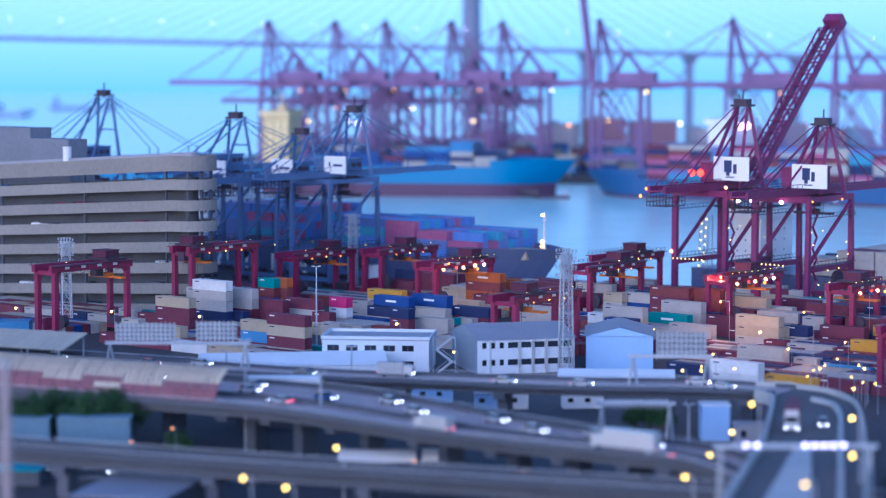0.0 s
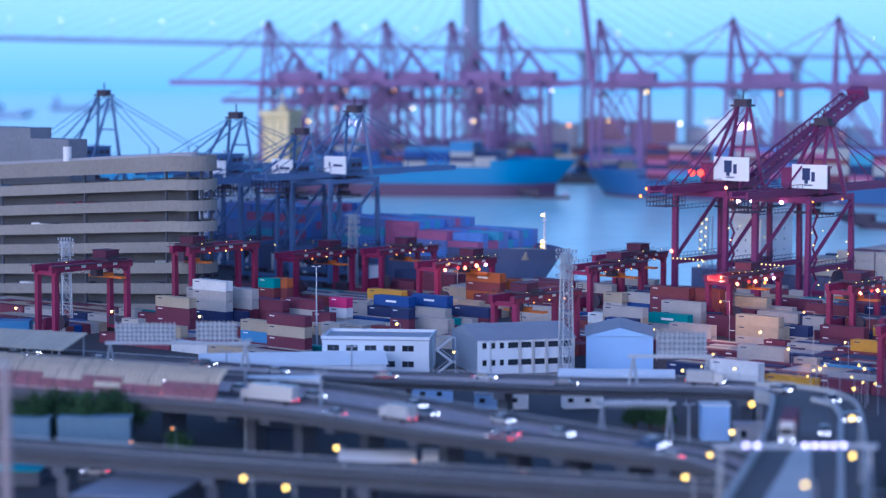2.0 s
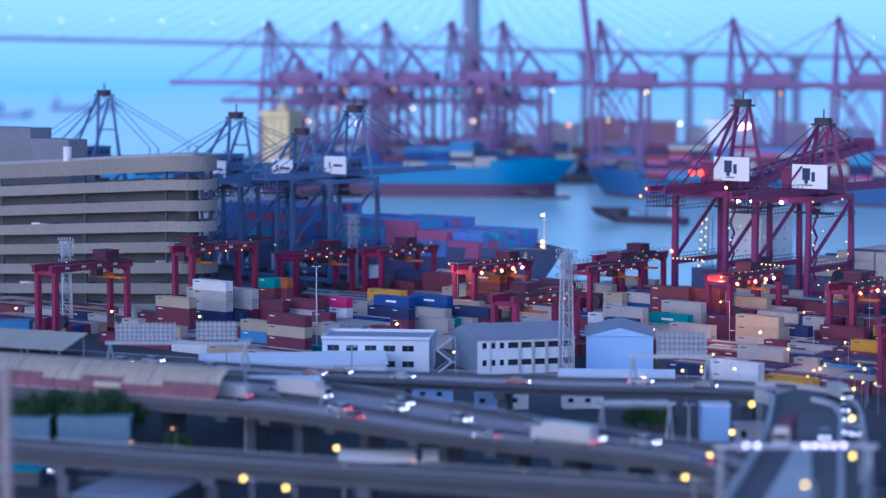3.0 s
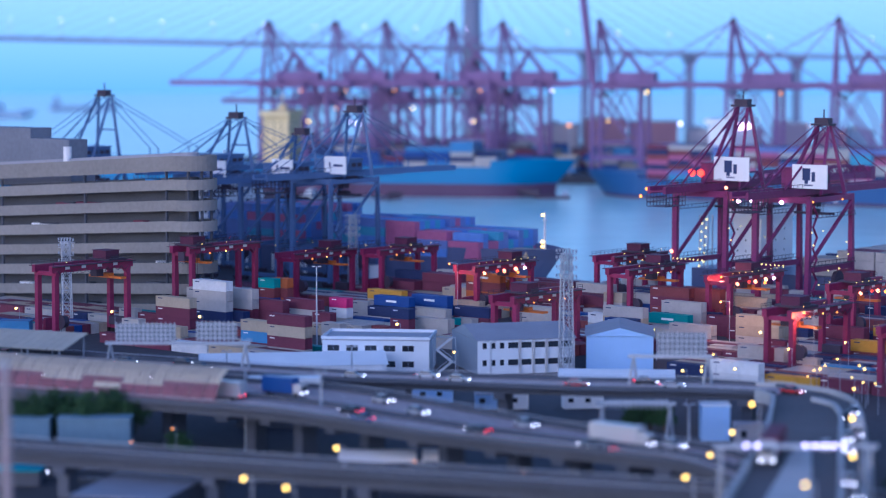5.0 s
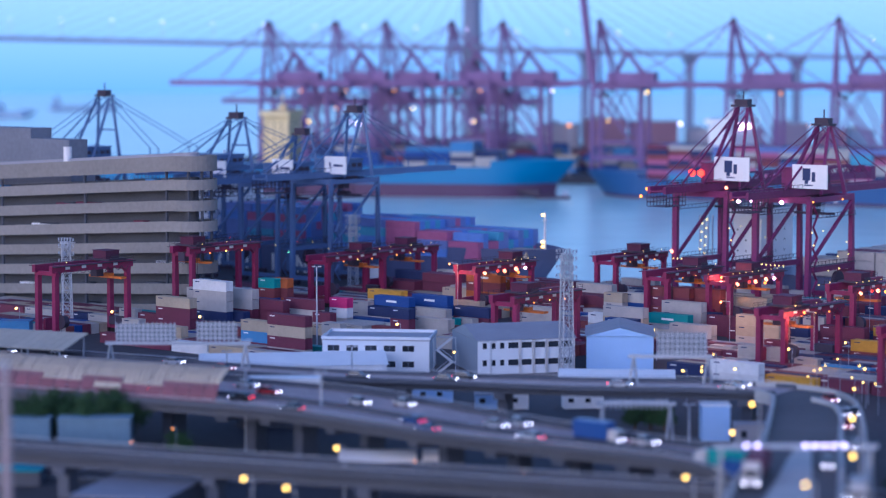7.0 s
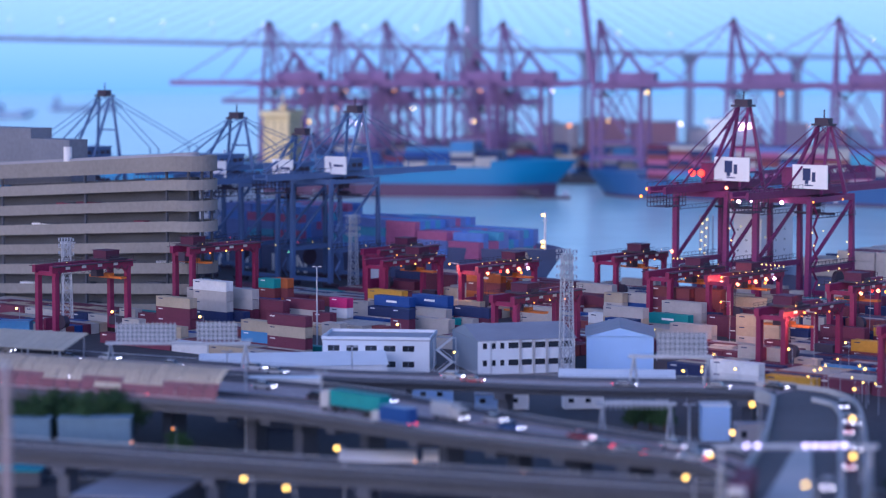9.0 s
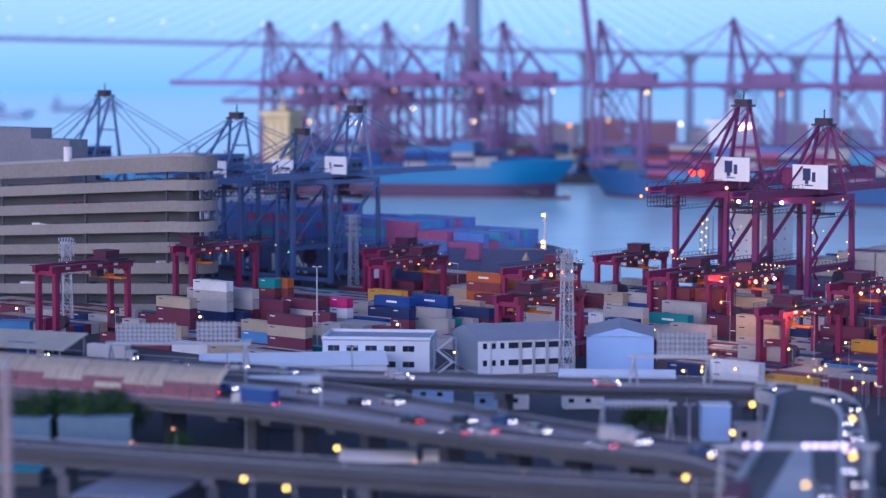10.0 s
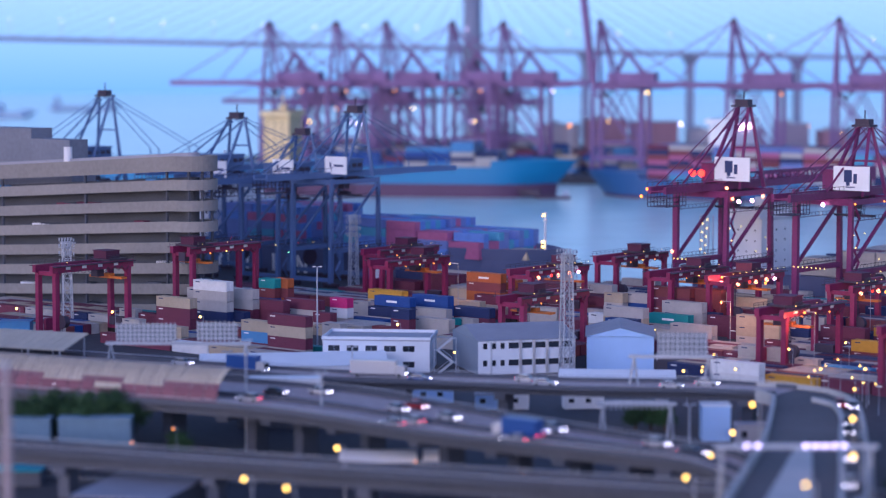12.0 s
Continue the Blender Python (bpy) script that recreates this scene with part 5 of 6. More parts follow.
# ---- sign gantries over the roads ----
def sign_gantry(m, span, h, signs, label, lamps=(), bulb=0.36):
    """Posts at x = 0 and x = span, the beam at height h; signs are (x0, x1, z0, z1), seen from behind."""
    c = thing("sign_gantry", m, label, "sign gantry", "sign gantries")
    for x in (0, span):
        part("post", beams(((x - 0.8, 0.4, 0), (x, 0, h), 0.4, 0.4, 0.3), ((x + 0.8, 0.4, 0), (x, 0, h), 0.4, 0.4, 0.3)), GALV, c)
    part("beam", beams(((-1, 0, h), (span + 1, 0, h), 0.7, 0.6)), GALV, c)
    for x0, x1, z0, z1 in signs:
        s = part("sign_panel", boxes((x0, x1, 0.35, 0.45, z0, z1)), SIGN_BACK, c, "grey ribbed back of a road sign")
        for i in range(int((x1 - x0) / 0.9) + 1):
            part("stiffener", beams(((x0 + i * 0.9, 0.25, z0 - 0.6), (x0 + i * 0.9, 0.25, z1 + 0.3), 0.22)), GALV_LIGHT, s)
        for k in range(4):
            z = z0 + (z1 - z0) * (k + 0.5) / 4
            part("stiffener", beams(((x0, 0.28, z), (x1, 0.28, z), 0.2)), GALV_LIGHT, s)
    for x in lamps:
        part("sign_lamp", balls(bulb, (x, -0.6, h + 0.2)), G_LILAC, c, "lit sign lamp")
    return c


SIGN_BACK = mat("dull aluminium sheet", (0.16, 0.19, 0.23), 0.6, metal=0.2)
GALV_LIGHT = mat("bright galvanised steel", (0.42, 0.46, 0.53), 0.5, metal=0.2)
sign_gantry(pose(-66.5, 452, 12, 0, 0, -2), 27, 5.0, [(1.2, 13.1, 5.4, 8.8), (17.4, 25.4, 5.6, 9.2)], "steel road gantry carrying two large signs seen from behind")
sign_gantry(pose(36, 428, 12, 0, 0, -3), 14, 5.5, [(4.6, 13.8, 5.8, 10)], "steel road gantry carrying one large sign seen from behind")
sign_gantry(pose(38.2, 310, 4, 0, 0, 0), 20.6, 16.6, [], "steel gantry with a row of bright lamps over the slip roads", lamps=[3.4, 4.9, 11.5, 12.8, 14.1, 15.4, 16.8], bulb=0.26)
sign_gantry(pose(28, 398, 4, 0, 0, 0), 12, 9, [(0.6, 11.6, 8.6, 9.5)], "steel gantry with a low ribbed sign below the viaduct")


# ---- lamps on poles ----
def lamp_post(x, y, z0, z1, col, r, label="street lamp on a tall grey pole", name="street_lamp", arm=1.2):
    c = thing(name, pose(x, y, z0), label, "lamp", "street lamps")
    slim = 0.45 if name == "yard_lamp" else 1.0
    part("pole", one(tube, (0, 0, 0), (0, 0, z1 - z0 + 0.4), 0.16 * slim, 0.09 * slim, 8), GALV, c)
    part("arm", beams(((0, 0, z1 - z0 + 0.3), (-arm, 0, z1 - z0 + 0.5), 0.12)), GALV, c)
    part("lamp_head", balls(r, (-arm, 0, z1 - z0 + 0.2)), col, c, "lit lamp head")
    return c


for x, y in ((46.1, 360), (40.1, 339), (34.5, 321), (-16.4, 345.6), (-28.4, 320), (-21.9, 313)):
    lamp_post(x + 1.2, y, 4, 14, G_YELLOW, 0.34)
for x, y, z in ((61, 336.6, 15.7), (55.3, 304.4, 16.3), (47.9, 350.4, 4)):
    lamp_post(x + 1.2, y, z, 20, G_YELLOW, 0.34)
lamp_post(44.6, 270, 16.4, 22.6, G_YELLOW, 0.26)
for x, y in ((-106.9, 567), (-81.9, 559.6), (-59, 548.6), (-32.4, 538), (-10.9, 533), (8.6, 531), (48.4, 522), (2.3, 482), (72.4, 517), (88.5, 498.4), (48, 453), (51.7, 453), (77.8, 428), (85, 456), (76, 456), (74.3, 487), (58.8, 456), (90.9, 468.6)):
    lamp_post(x + 0.8, y, 4, 11, G_YELLOW, 0.36 if y > 500 else 0.24, "yellow yard lamp on a grey pole", "yard_lamp", 0.8)
for x, y, z0, z1 in ((-35, 400, 4, 24), (-21, 388, 14, 20), (-30.1, 539, 4, 24.3), (9.9, 470, 4, 15), (-19, 470, 4, 14), (44, 404, 4, 12), (-45, 470, 4, 13)):
    c = thing("lamp_mast", pose(x, y, z0), "unlit grey lamp mast with twin heads", "lamp", "lamp masts")
    part("pole", one(tube, (0, 0, 0), (0, 0, z1 - z0), 0.24, 0.14, 8), GALV, c)
    part("lamp_head", boxes((-1.1, -0.3, -0.25, 0.25, z1 - z0 - 0.1, z1 - z0 + 0.15), (0.3, 1.1, -0.25, 0.25, z1 - z0 - 0.1, z1 - z0 + 0.15)), GALV, c)
PINKISH = mat("pinkish grey paint", (0.34, 0.29, 0.30), 0.6)
c = thing("tall_mast", pose(-50.4, 260, 4), "thick pale painted mast beside the viaduct", "mast")
part("shaft", one(tube, (0, 0, 0), (0, 0, 34.5), 0.62, 0.58, 16), PINKISH, c)
part("cap", one(tube, (0, 0, 34.5), (0, 0, 35), 0.7, 0.5, 16), GALV, c)


more = random.Random(77)
for i in range(12):
    lamp_post(more.uniform(54, 92), more.uniform(438, 478), 4, more.uniform(8, 12), G_YELLOW, 0.17, "yellow yard lamp on a grey pole", "yard_lamp", 0.6)
for x, y, z in ((13, 352, 9), (17, 350, 9), (20, 352, 8), (26, 342, 8), (-4, 362, 9), (8, 356, 8), (-46, 388, 10), (-52, 380, 9), (33, 338, 9)):
    lamp_post(x, y, 4, z, G_AMBER, 0.2, "small amber lamp on a pole below the viaduct", "yard_lamp", 0.6)
# amber floodlights of the yard
for x, y, z, watts in ((40, -70, 13, 8000), (78, -66, 13, 5000), (98, -126, 13, 3500), (-30, -94, 14, 2500), (62, -104, 11, 5000)):
    p = yard(x, y, z).translation
    lt = bpy.data.lights.new("yard_flood", "POINT")
    lt.energy, lt.color, lt.shadow_soft_size = watts, (1.0, 0.36, 0.08), 0.4
    new("yard_flood", lt).location = p
    lamp_post(p.x + 2.2, p.y, 4, p.z + 0.9, G_AMBER, 0.3, "amber floodlight on a yard pole", "yard_lamp", 2.2)


# ---- huts, trailers and roofs below the viaducts ----
DULL = mat("dull blue-green paint", (0.15, 0.24, 0.32), 0.7)


def hut(x, y, z, lx, ly, h, paint, label, turn=0, roof=GREYROOF, category="hut", name="site_hut", windows=True):
    c = thing(name, pose(x, y, z, 0, 0, turn), label, category, "huts below the viaducts")
    part("body", boxes((0, lx, 0, ly, 0, h)), paint, c)
    part("roof", boxes((-0.15, lx + 0.15, -0.15, ly + 0.15, h, h + 0.18)), roof, c)
    for i in range(max(1, int(lx / 3.4)) if windows else 0):
        x0 = 0.9 + i * 3.4
        if x0 + 1.1 < lx:
            part("window", boxes((x0, x0 + 1.1, -0.05, 0.01, h * 0.45, h * 0.75)), GLASS, c)


hut(6.3, 449, 4, 6, 5, 3, PALEBLUE, "pale blue site hut below the viaduct")
hut(12.8, 449.5, 4, 4.2, 5, 3, WHITE, "white site hut below the viaduct")
hut(-9, 458, 4, 11, 5, 3, PALEBLUE, "long pale blue site hut below the viaduct")
hut(-37, 428, 10.5, 13.5, 4, 2.6, WHITE, "low white cabin with small dark windows beside the road", roof=WHITEROOF)
solid("concrete_plinth", boxes((-39, -22, 426, 434, 4, 10.45)), CONCRETE, "concrete plinth under the roadside cabin", "plinth")
hut(47.2, 412, 4, 5.2, 5, 6.4, PALEBLUE, "tall pale blue control hut below the viaduct", roof=WHITEROOF, windows=False)
hut(52.5, 405, 4, 5.5, 4, 4, GREYROOF, "grey cabin below the interchange")
hut(24, 450, 4, 8, 4, 2.8, WHITE, "white cabin near the floodlight mast", 4)
hut(-66, 386, 4, 12.4, 4, 8.2, DULL, "pale blue-green box building below the motorway", roof=DULL, windows=False)
hut(-75, 387, 4, 7.4, 4, 8.0, DULL, "small blue-green box building below the motorway", roof=DULL, windows=False)
hut(-110, 560, 4, 7.6, 5, 4.6, CONT["lightblue"], "bright blue sheet-clad store at the edge of the yard", roof=CONT["lightblue"], windows=False)
hut(-77, 368, 4, 11, 6, 2.4, CONCRETE, "low store with a teal sheet roof", roof=TEAL, windows=False)
hut(-23, 704, 4, 3.2, 3, 5.4, WHITE, "tall white cabin on the quay beside the ship", windows=False)
hut(-56.5, 340, 4, 15, 21, 3.8, CONCRETE, "low grey shed with a broad pale sheet roof", -14, roof=GREYROOF, windows=False)


def marquee(x, y, lx):
    c = thing("fabric_canopy", pose(x, y, 4), "long white rounded fabric canopy near the tracks", "canopy")
    bm = bmesh.new()
    prof = [(3 * math.cos(radians(a)), 2.6 + 1.7 * math.sin(radians(a))) for a in range(0, 181, 20)]
    rings = [[bm.verts.new((xx, yy, zz)) for yy, zz in prof] for xx in (0, lx * 0.05, lx * 0.5, lx)]
    for a, b in zip(rings, rings[1:]):
        for i in range(len(prof) - 1):
            bm.faces.new((a[i], a[i + 1], b[i + 1], b[i]))
    bm.faces.new(rings[0][::-1])
    bm.faces.new(rings[-1])
    part("cover", bm, WHITE, c)
    for i in range(5):
        for yy in (-2.9, 2.9):
            part("post", beams(((lx * (0.02 + i * 0.24), yy, 0), (lx * (0.02 + i * 0.24), yy, 2.7), 0.14)), GALV, c)


marquee(-17.5, 378, 13)
marquee(-3.5, 379, 5)


# ---- trees ----
def tree(x, y, z, h, seed):
    r = random.Random(seed)
    c = thing("tree", pose(x, y, z), "dense dark green tree with an uneven crown", "tree", "trees by the motorway")
    bm = one(tube, (0, 0, 0), (0, 0, h * 0.5), 0.3, 0.16, 8)
    for i in range(6):
        a = r.uniform(0, math.tau)
        tube(bm, (0, 0, h * (0.3 + 0.04 * i)), (math.cos(a) * h * 0.3, math.sin(a) * h * 0.3, h * r.uniform(0.55, 0.85)), 0.1, 0.04, 6)
    part("trunk", bm, BARK, c)
    vs, fs = [], []
    clumps = [Vector((r.gauss(0, h * 0.15), r.gauss(0, h * 0.15), h * r.uniform(0.4, 0.95))) for _ in range(34)]
    for q in clumps:
        for _ in range(90):
            p = q + Vector((r.gauss(0, 0.6), r.gauss(0, 0.6), r.gauss(0, 0.5)))
            u = Vector((r.gauss(0, 1), r.gauss(0, 1), r.gauss(0, 1))).normalized() * 0.2
            v = u.cross(Vector((r.gauss(0, 1), r.gauss(0, 1), r.gauss(0, 1)))).normalized() * 0.13
            k = len(vs)
            vs += [p - u, p + v, p + u, p - v]
            fs.append((k, k + 1, k + 2, k + 3))
    me = bpy.data.meshes.new("crown")
    me.from_pydata(vs, [], fs)
    me.materials.append(LEAF)
    ob = new("crown", me)
    ob.parent = c
    return c


tr = random.Random(4)
for i in range(10):
    tree(-75 + i * 2.2, 393 + tr.uniform(-2, 2), 4, tr.uniform(10.0, 12.5), 40 + i)
for i, (x, y) in enumerate(((36, 424), (39, 425), (41.5, 423), (-46, 392), (72, 355), (76, 362), (80, 352))):
    tree(x, y, 4, 4.5, 70 + i)


# ---- boats ----
def small_vessel(m, n, label):
    c = ship(m, n, n * 0.22, n * 0.075, label, STEEL_DARK, boot=0.4, bow_len=n * 0.25, name="harbour_vessel")
    h = part("wheelhouse", boxes((n * 0.06, n * 0.2, -n * 0.07, n * 0.07, n * 0.09, n * 0.15), (n * 0.08, n * 0.17, -n * 0.06, n * 0.06, n * 0.15, n * 0.2), (n * 0.12, n * 0.13, -0.1, 0.1, n * 0.2, n * 0.27)), GALV, c)
    part("window", boxes((n * 0.17, n * 0.172, -n * 0.05, n * 0.05, n * 0.16, n * 0.185)), GLASS, h)
    part("derrick", beams(((n * 0.5, 0, n * 0.07), (n * 0.5, 0, n * 0.22), 0.4), ((n * 0.5, 0, n * 0.1), (n * 0.75, 0, n * 0.18), 0.3)), STEEL_DARK, c)
    return c


COASTER = small_vessel(pose(230, 990, 0), 38, "dark harbour lighter with a derrick under way")
TUG = small_vessel(pose(-60, 1190, 0), 14, "small dark harbour boat under way")
LAUNCH = small_vessel(pose(-60, 1190, 0), 14, "small dark launch crossing the harbour")
small_vessel(pose(66, 1186, 0, 0, 0, 170), 20, "small dark tug lying off the ships")


# ---- vehicles ----
PAINTS = [mat("car paint " + n, col, 0.3, 0.2, vary=0.05, spec=0.6) for n, col in (("silver", (0.5, 0.52, 0.55)), ("white", (0.55, 0.55, 0.55)), ("black", (0.03, 0.03, 0.035)), ("red", (0.45, 0.02, 0.02)), ("blue", (0.03, 0.09, 0.3)))]
VAN_WHITE = mat("road-grimed white van paint", (0.40, 0.41, 0.42), 0.5, vary=0.3, scale=0.8)
HEAD = glow("headlamp", (1.0, 0.9, 0.78), 11)
TAIL = glow("tail lamp", (1.0, 0.04, 0.05), 9)


def wheels(c, xs, half, r):
    for x in xs:
        for y in (-half, half):
            part("wheel", one(tube, (x, y - 0.12, r), (x, y + 0.12, r), r, r, 12), RUBBER, c)


def lights(c, front, back, half, z):
    for y in (-half, half):
        part("headlamp", balls(0.125, (front, y, z)), HEAD, c, "lit headlamp")
        part("tail_lamp", balls(0.12, (back, y, z + 0.1)), TAIL, c, "lit tail lamp")


def car(paint, label):
    c = thing("car", Matrix(), label, "car", "road traffic")
    bm = bmesh.new()
    prism(bm, [(-2.2, -0.3), (-2.2, -0.75), (-1.5, -0.85), (1.4, -0.85), (2.15, -0.7), (2.2, 0), (2.15, 0.7), (1.4, 0.85), (-1.5, 0.85), (-2.2, 0.75)], 0.28, 0.85)
    part("body", bm, paint, c)
    bm = bmesh.new()
    lo = [bm.verts.new(p) for p in ((-1.8, -0.78, 0.85), (1.1, -0.78, 0.85), (1.1, 0.78, 0.85), (-1.8, 0.78, 0.85))]
    hi = [bm.verts.new(p) for p in ((-1.2, -0.62, 1.42), (0.35, -0.62, 1.42), (0.35, 0.62, 1.42), (-1.2, 0.62, 1.42))]
    bm.faces.new(hi)
    for i in range(4):
        bm.faces.new((lo[i], lo[(i + 1) % 4], hi[(i + 1) % 4], hi[i]))
    part("window_band", bm, GLASS, c)
    part("roof", boxes((-1.2, 0.35, -0.62, 0.62, 1.42, 1.47)), paint, c)
    wheels(c, (-1.35, 1.35), 0.76, 0.32)
    lights(c, 2.2, -2.2, 0.6, 0.62)
    return c


def van(paint, label, n=7.0, h=2.9, name="box_van"):
    c = thing(name, Matrix(), label, "van" if name == "box_van" else "bus", "road traffic")
    part("box", boxes((-n / 2, n / 2 - 1.9, -1.1, 1.1, 0.7, h)), paint, c)
    part("cab", boxes((n / 2 - 1.8, n / 2, -1.0, 1.0, 0.45, min(h, 2.2)), (n / 2 - 1.8, n / 2 - 0.5, -0.95, 0.95, min(h, 2.2), min(h, 2.35))), PAINTS[1], c)
    part("windscreen", boxes((n / 2 - 0.02, n / 2 + 0.03, -0.9, 0.9, 1.3, 2.0)), GLASS, c)
    part("chassis", boxes((-n / 2, n / 2 - 0.2, -0.9, 0.9, 0.4, 0.7)), STEEL_DARK, c)
    wheels(c, (-n / 2 + 1.4, n / 2 - 1.2), 0.95, 0.42)
    lights(c, n / 2 + 0.02, -n / 2, 0.8, 0.8)
    return c


def lorry(color, label):
    c = thing("container_lorry", Matrix(), label, "lorry", "road traffic")
    body, _, _ = container_meshes(color, 12.19)
    shared("container", body, c, pose(-1.2, 0, 1.3))
    part("trailer", boxes((-7.2, 4.9, -1.1, 1.1, 1.05, 1.28)), STEEL_DARK, c)
    part("cab", boxes((5.3, 7.4, -1.15, 1.15, 0.7, 3.2), (5.3, 6.6, -1.05, 1.05, 3.2, 3.6)), PAINTS[1], c)
    part("windscreen", boxes((7.39, 7.44, -1.0, 1.0, 1.9, 2.8)), GLASS, c)
    wheels(c, (-6.2, -5.0, -3.8, 3.6, 6.4), 1.0, 0.5)
    lights(c, 7.45, -7.25, 0.9, 0.95)
    return c


def templates():
    t = [car(p, "%s saloon car with lit headlamps on the road" % n) for p, n in zip(PAINTS, ("silver", "white", "black", "red", "blue"))]
    t += [van(VAN_WHITE, "white box van with lit headlamps on the road"), van(PAINTS[4], "blue box lorry with lit headlamps on the road", 8.5, 3.4), van(PAINTS[1], "white and blue single-deck bus on the road", 11, 3.3, "bus")]
    t += [lorry("maroon", "lorry hauling a maroon container"), lorry("grey", "lorry hauling a pale grey container"), lorry("teal", "lorry hauling a teal green container")]
    return t


class Track:
    """A lane: distance along a road to a pose."""
    def __init__(self, road, frac, back=False):
        _, fine, side, half = ROADS[road]
        pts = [p + n * (frac * h) for p, n, h in zip(fine, side, half)]
        self.pts = pts[::-1] if back else pts
        self.cum = [0.0]
        for a, b in zip(self.pts, self.pts[1:]):
            self.cum.append(self.cum[-1] + (b - a).length)

    def at(self, d):
        i = 0
        while i < len(self.cum) - 2 and d > self.cum[i + 1]:
            i += 1
        a, b = self.pts[i], self.pts[i + 1]
        seg = (b - a)
        p = a + seg.normalized() * (d - self.cum[i])
        nxt = self.pts[min(i + 2, len(self.pts) - 1)] - b
        f = max(0.0, min(1.0, (d - self.cum[i]) / max(seg.length, 0.01)))
        ang = math.atan2(seg.y, seg.x)
        if nxt.length > 0.01:
            turn = (math.atan2(nxt.y, nxt.x) - ang + math.pi) % math.tau - math.pi
            ang += turn * max(0.0, f - 0.5)
        return pose(p.x, p.y, p.z + 0.02, 0, 0, math.degrees(ang))

    def near(self, x, y):
        i = min(range(len(self.pts)), key=lambda k: (self.pts[k].x - x) ** 2 + (self.pts[k].y - y) ** 2)
        return self.cum[i]


TRAFFIC = []
TRAIN = []


def carriage():
    c = thing("train_carriage", Matrix(), "silver commuter train carriage with dark windows", "train", "commuter train")
    bm = bmesh.new()
    prism(bm, [(-1.5, 0.5), (1.5, 0.5), (1.55, 2.2), (1.45, 3.3), (0.9, 3.75), (-0.9, 3.75), (-1.45, 3.3), (-1.55, 2.2)], -10.2, 10.2, pose(0, 0, 0, 90, 0, 90))
    part("body", bm, GALV, c)
    for i in range(7):
        for y in (-1.56, 1.53):
            part("window", boxes((-9 + i * 2.7, -7.4 + i * 2.7, y, y + 0.03, 1.9, 2.8)), GLASS, c)
    for x in (-7, 7):
        part("bogie", boxes((x - 1.6, x + 1.6, -1.2, 1.2, 0.0, 0.55)), STEEL_DARK, c)
    part("roof_unit", boxes((-3, 3, -0.8, 0.8, 3.7, 4.0)), STEEL_DARK, c)
    return c


def train():
    lane = Track("near", 0.0)
    first = carriage()
    for i in range(6):
        TRAIN.append((first if i == 0 else copy_thing(first, Matrix()), lane, lane.near(-19.3, 344.4) + 21.2 * (i - 2.5)))


train()


def traffic():
    kinds = templates()
    used = set()
    r = random.Random(12)
    # lane, direction, where on it the view begins, speed, gap between vehicles, share of lorries
    for road, frac, back, (x, y), speed, gap in (("main", 0.25, False, (-42, 404), 36, 25), ("main", 0.62, False, (-42, 404), 30, 28), ("main", -0.35, True, (70, 319), 38, 30), ("main", -0.72, True, (70, 319), 32, 34),
                                                 ("upper", -0.35, False, (-67, 460), 26, 28), ("upper", 0.35, False, (-67, 460), 30, 44), ("lower", 0.0, False, (66.8, 402), 8, 52), ("ramp", 0.0, False, (59, 387), 9, 58), ("street", 0.4, True, (0, 368), 22, 18)):
        lane = Track(road, frac, back)
        d0 = lane.near(x, y)
        span = 150 if road in ("main", "upper") else 80
        lo, hi = max(-12 * speed, 8 - d0), span
        d = lo + r.uniform(0, gap)
        while d < hi:
            k = r.choices(range(len(kinds)), [6, 6, 4, 2, 2, 1.8, 0.8, 0.5, 0.45, 0.3, 0.15])[0]
            if k > 5:
                d += 7
            if k in used:
                ob = copy_thing(kinds[k], lane.at(d0 + d))
            else:
                ob, kinds_used = kinds[k], used.add(k)
            TRAFFIC.append((ob, lane, d0 + d, speed))
            d += (7 if k > 5 else 0) + gap * r.uniform(0.5, 1.5)


traffic()


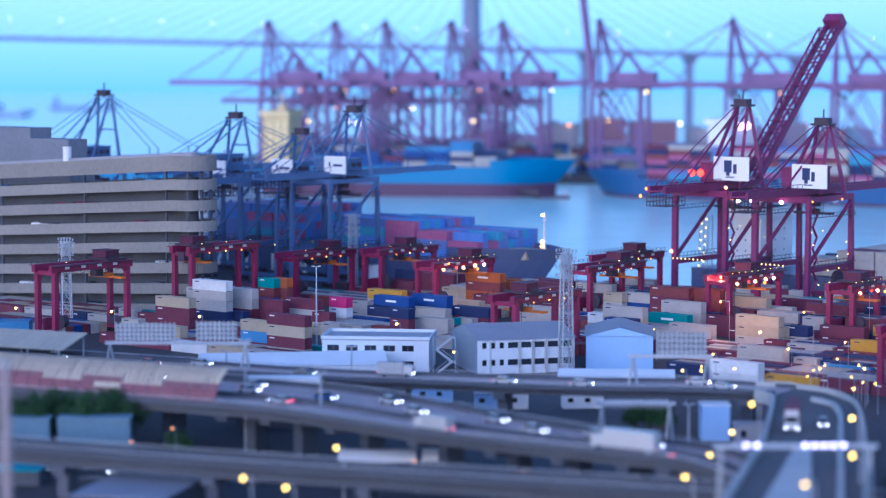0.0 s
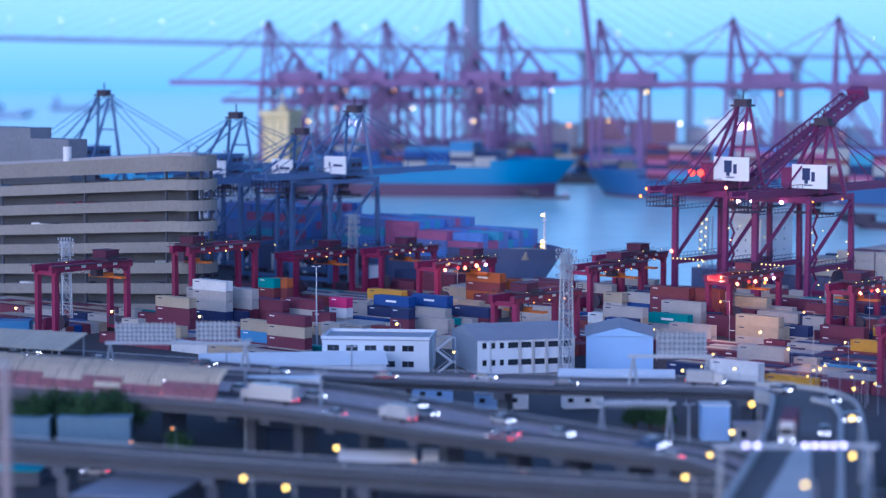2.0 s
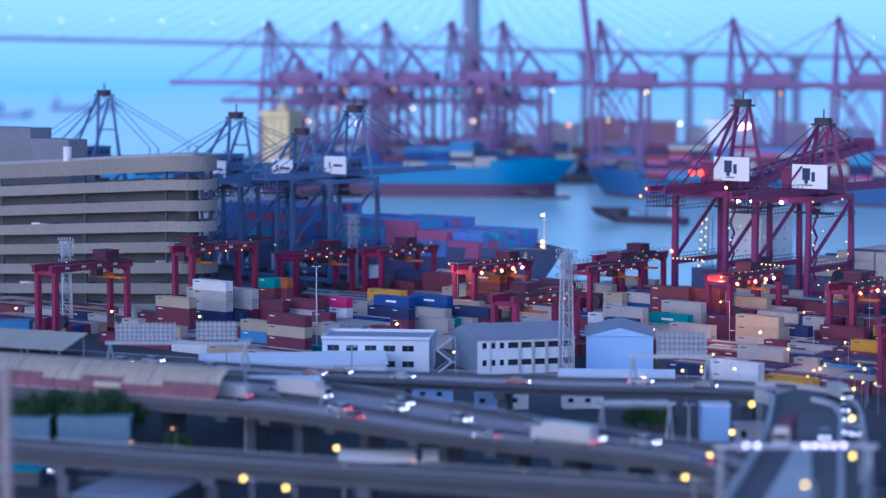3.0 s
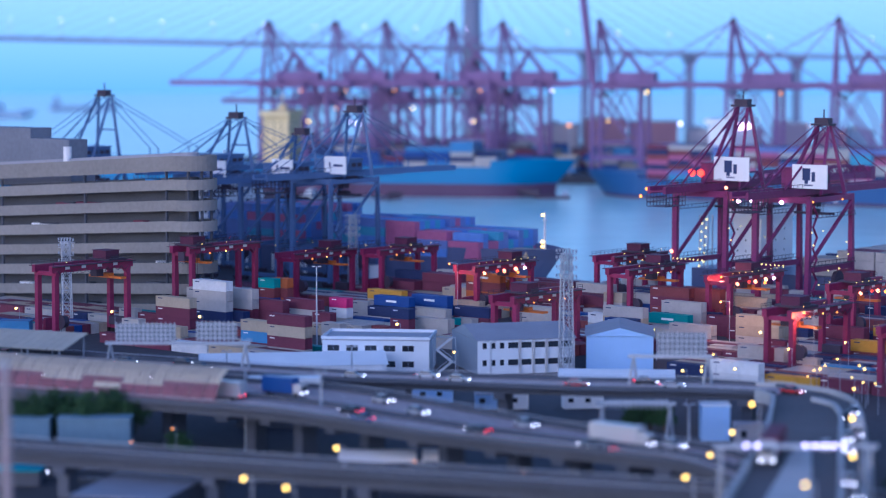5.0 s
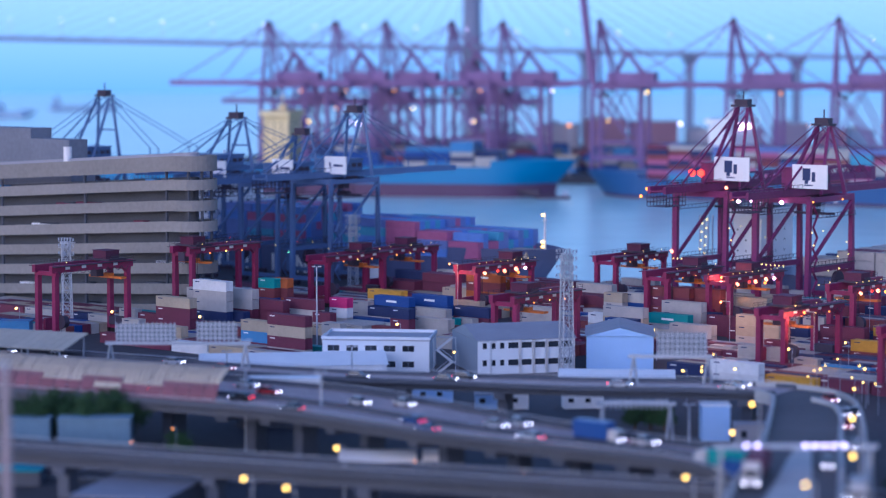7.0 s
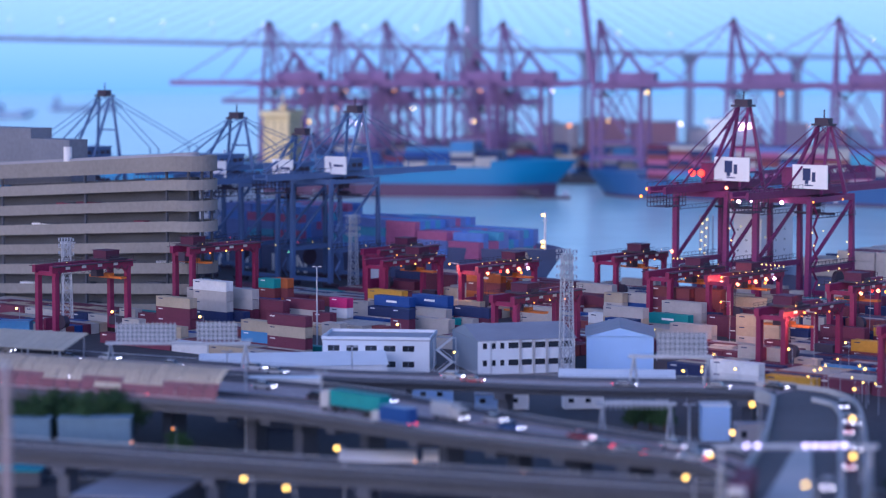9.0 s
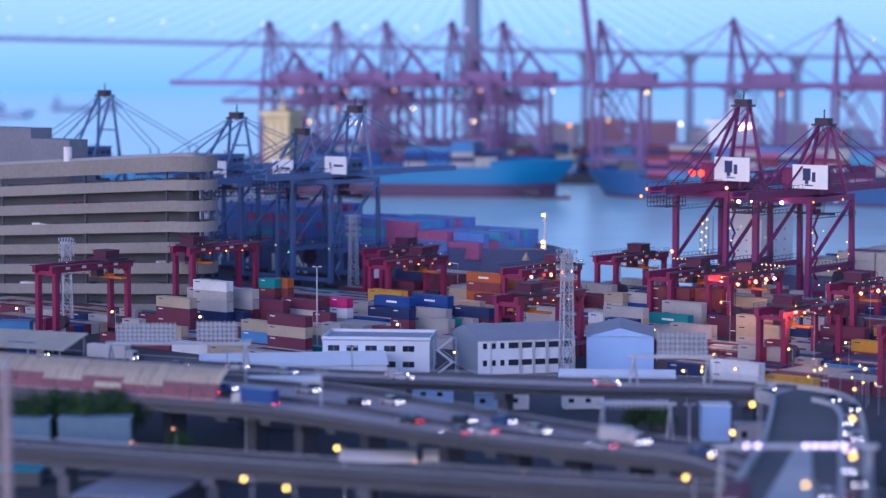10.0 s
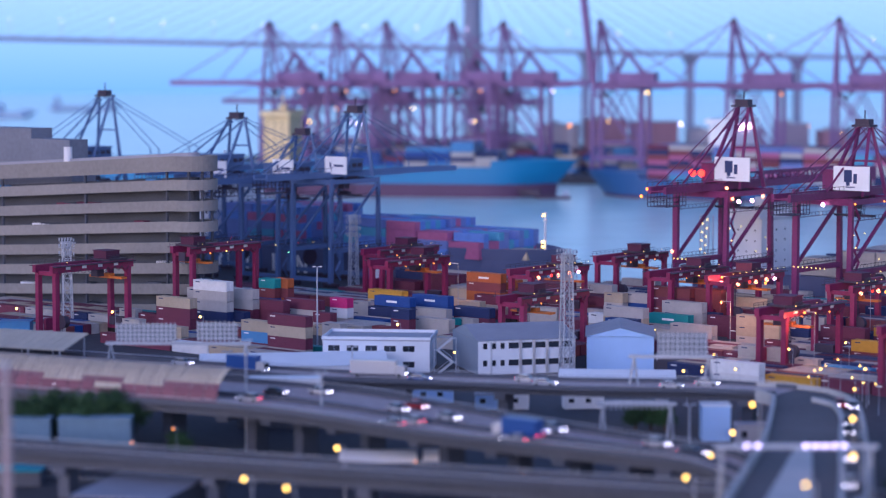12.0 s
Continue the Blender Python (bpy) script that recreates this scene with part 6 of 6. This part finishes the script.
# ---- what moves ----
def motions():
    hinge = Matrix.Translation(KR1_HINGE)
    walk(KR1_BOOM, [(t, hinge @ pose(0, 0, 0, a)) for t, a in ((0, 44.5), (0.4, 41), (0.8, 36), (1.2, 31.5), (1.6, 27), (2.0, 21.5), (2.4, 15.5), (2.8, 10), (3.2, 5), (3.8, 0), (12, 0))])
    walk(KR2, [(0, yard(22, 0)), (11.4, yard(22, 0)), (11.6, yard(25, 0)), (12, yard(35, 0))])
    for key, stops in {"C": ((0, -91), (5.6, -91), (6.4, -79), (7.2, -79), (8.8, -58), (12, -56)), "E": ((0, -42.2), (1.9, -42.2), (2.5, -32), (2.9, -29), (9.0, -27), (9.6, -14), (12, -10)),
                       "H": ((0, -4), (3.2, -4), (4.8, 6), (6, 20), (12, 21.7)), "J": ((0, 122), (3.2, 121), (4.8, 95), (5.4, 90.4), (12, 90.4)), "G": ((0, -17.6), (0.1, -17.6), (0.4, -16.4), (12, -16.4)),
                       "F": ((0, 28), (9.6, 28), (10.4, 30), (12, 30))}.items():
        walk(RTG[key][0], [(t, yard(s, RTG[key][2])) for t, s in stops])
    walk(COASTER, [(t, pose(x, y, 0, 0, 0, 150)) for t, x, y in ((0, 520, 800), (2.0, 211, 965), (2.4, 178, 976), (2.8, 124, 991), (3.0, 107, 1003), (3.2, 87, 1025), (4.0, 15, 1085), (5.0, -62, 1140), (8, -190, 1230), (12, -215, 1245))])
    walk(TUG, [(t, pose(x, y, 0, 0, 0, -50)) for t, x, y in ((0, -90, 1230), (4.8, -42, 1190), (5.2, -26, 1160), (5.6, -11, 1050), (6.2, -6, 960), (7, -3, 900), (12, -3, 880))])
    walk(LAUNCH, [(t, pose(x, y, 0, 0, 0, -60)) for t, x, y in ((0, -100, 1250), (9.8, -60, 1200), (10.2, -30, 1180), (10.5, -9, 1130), (10.8, -6, 1060), (11.2, -4, 930), (12, -2, 890))])
    for ob, lane, d in TRAIN:
        walk(ob, [(t, lane.at(d + o)) for t, o in ((0, -225), (1.0, -205), (1.2, -120), (1.4, 20), (1.6, 150), (1.8, 215), (6, 225), (10.5, 215), (10.7, 100), (10.9, -100), (11.1, -205), (12, -225))])
    for ob, lane, d, speed in TRAFFIC:
        walk(ob, [(t / 2, lane.at(d + speed * t / 2)) for t in range(25)])


motions()
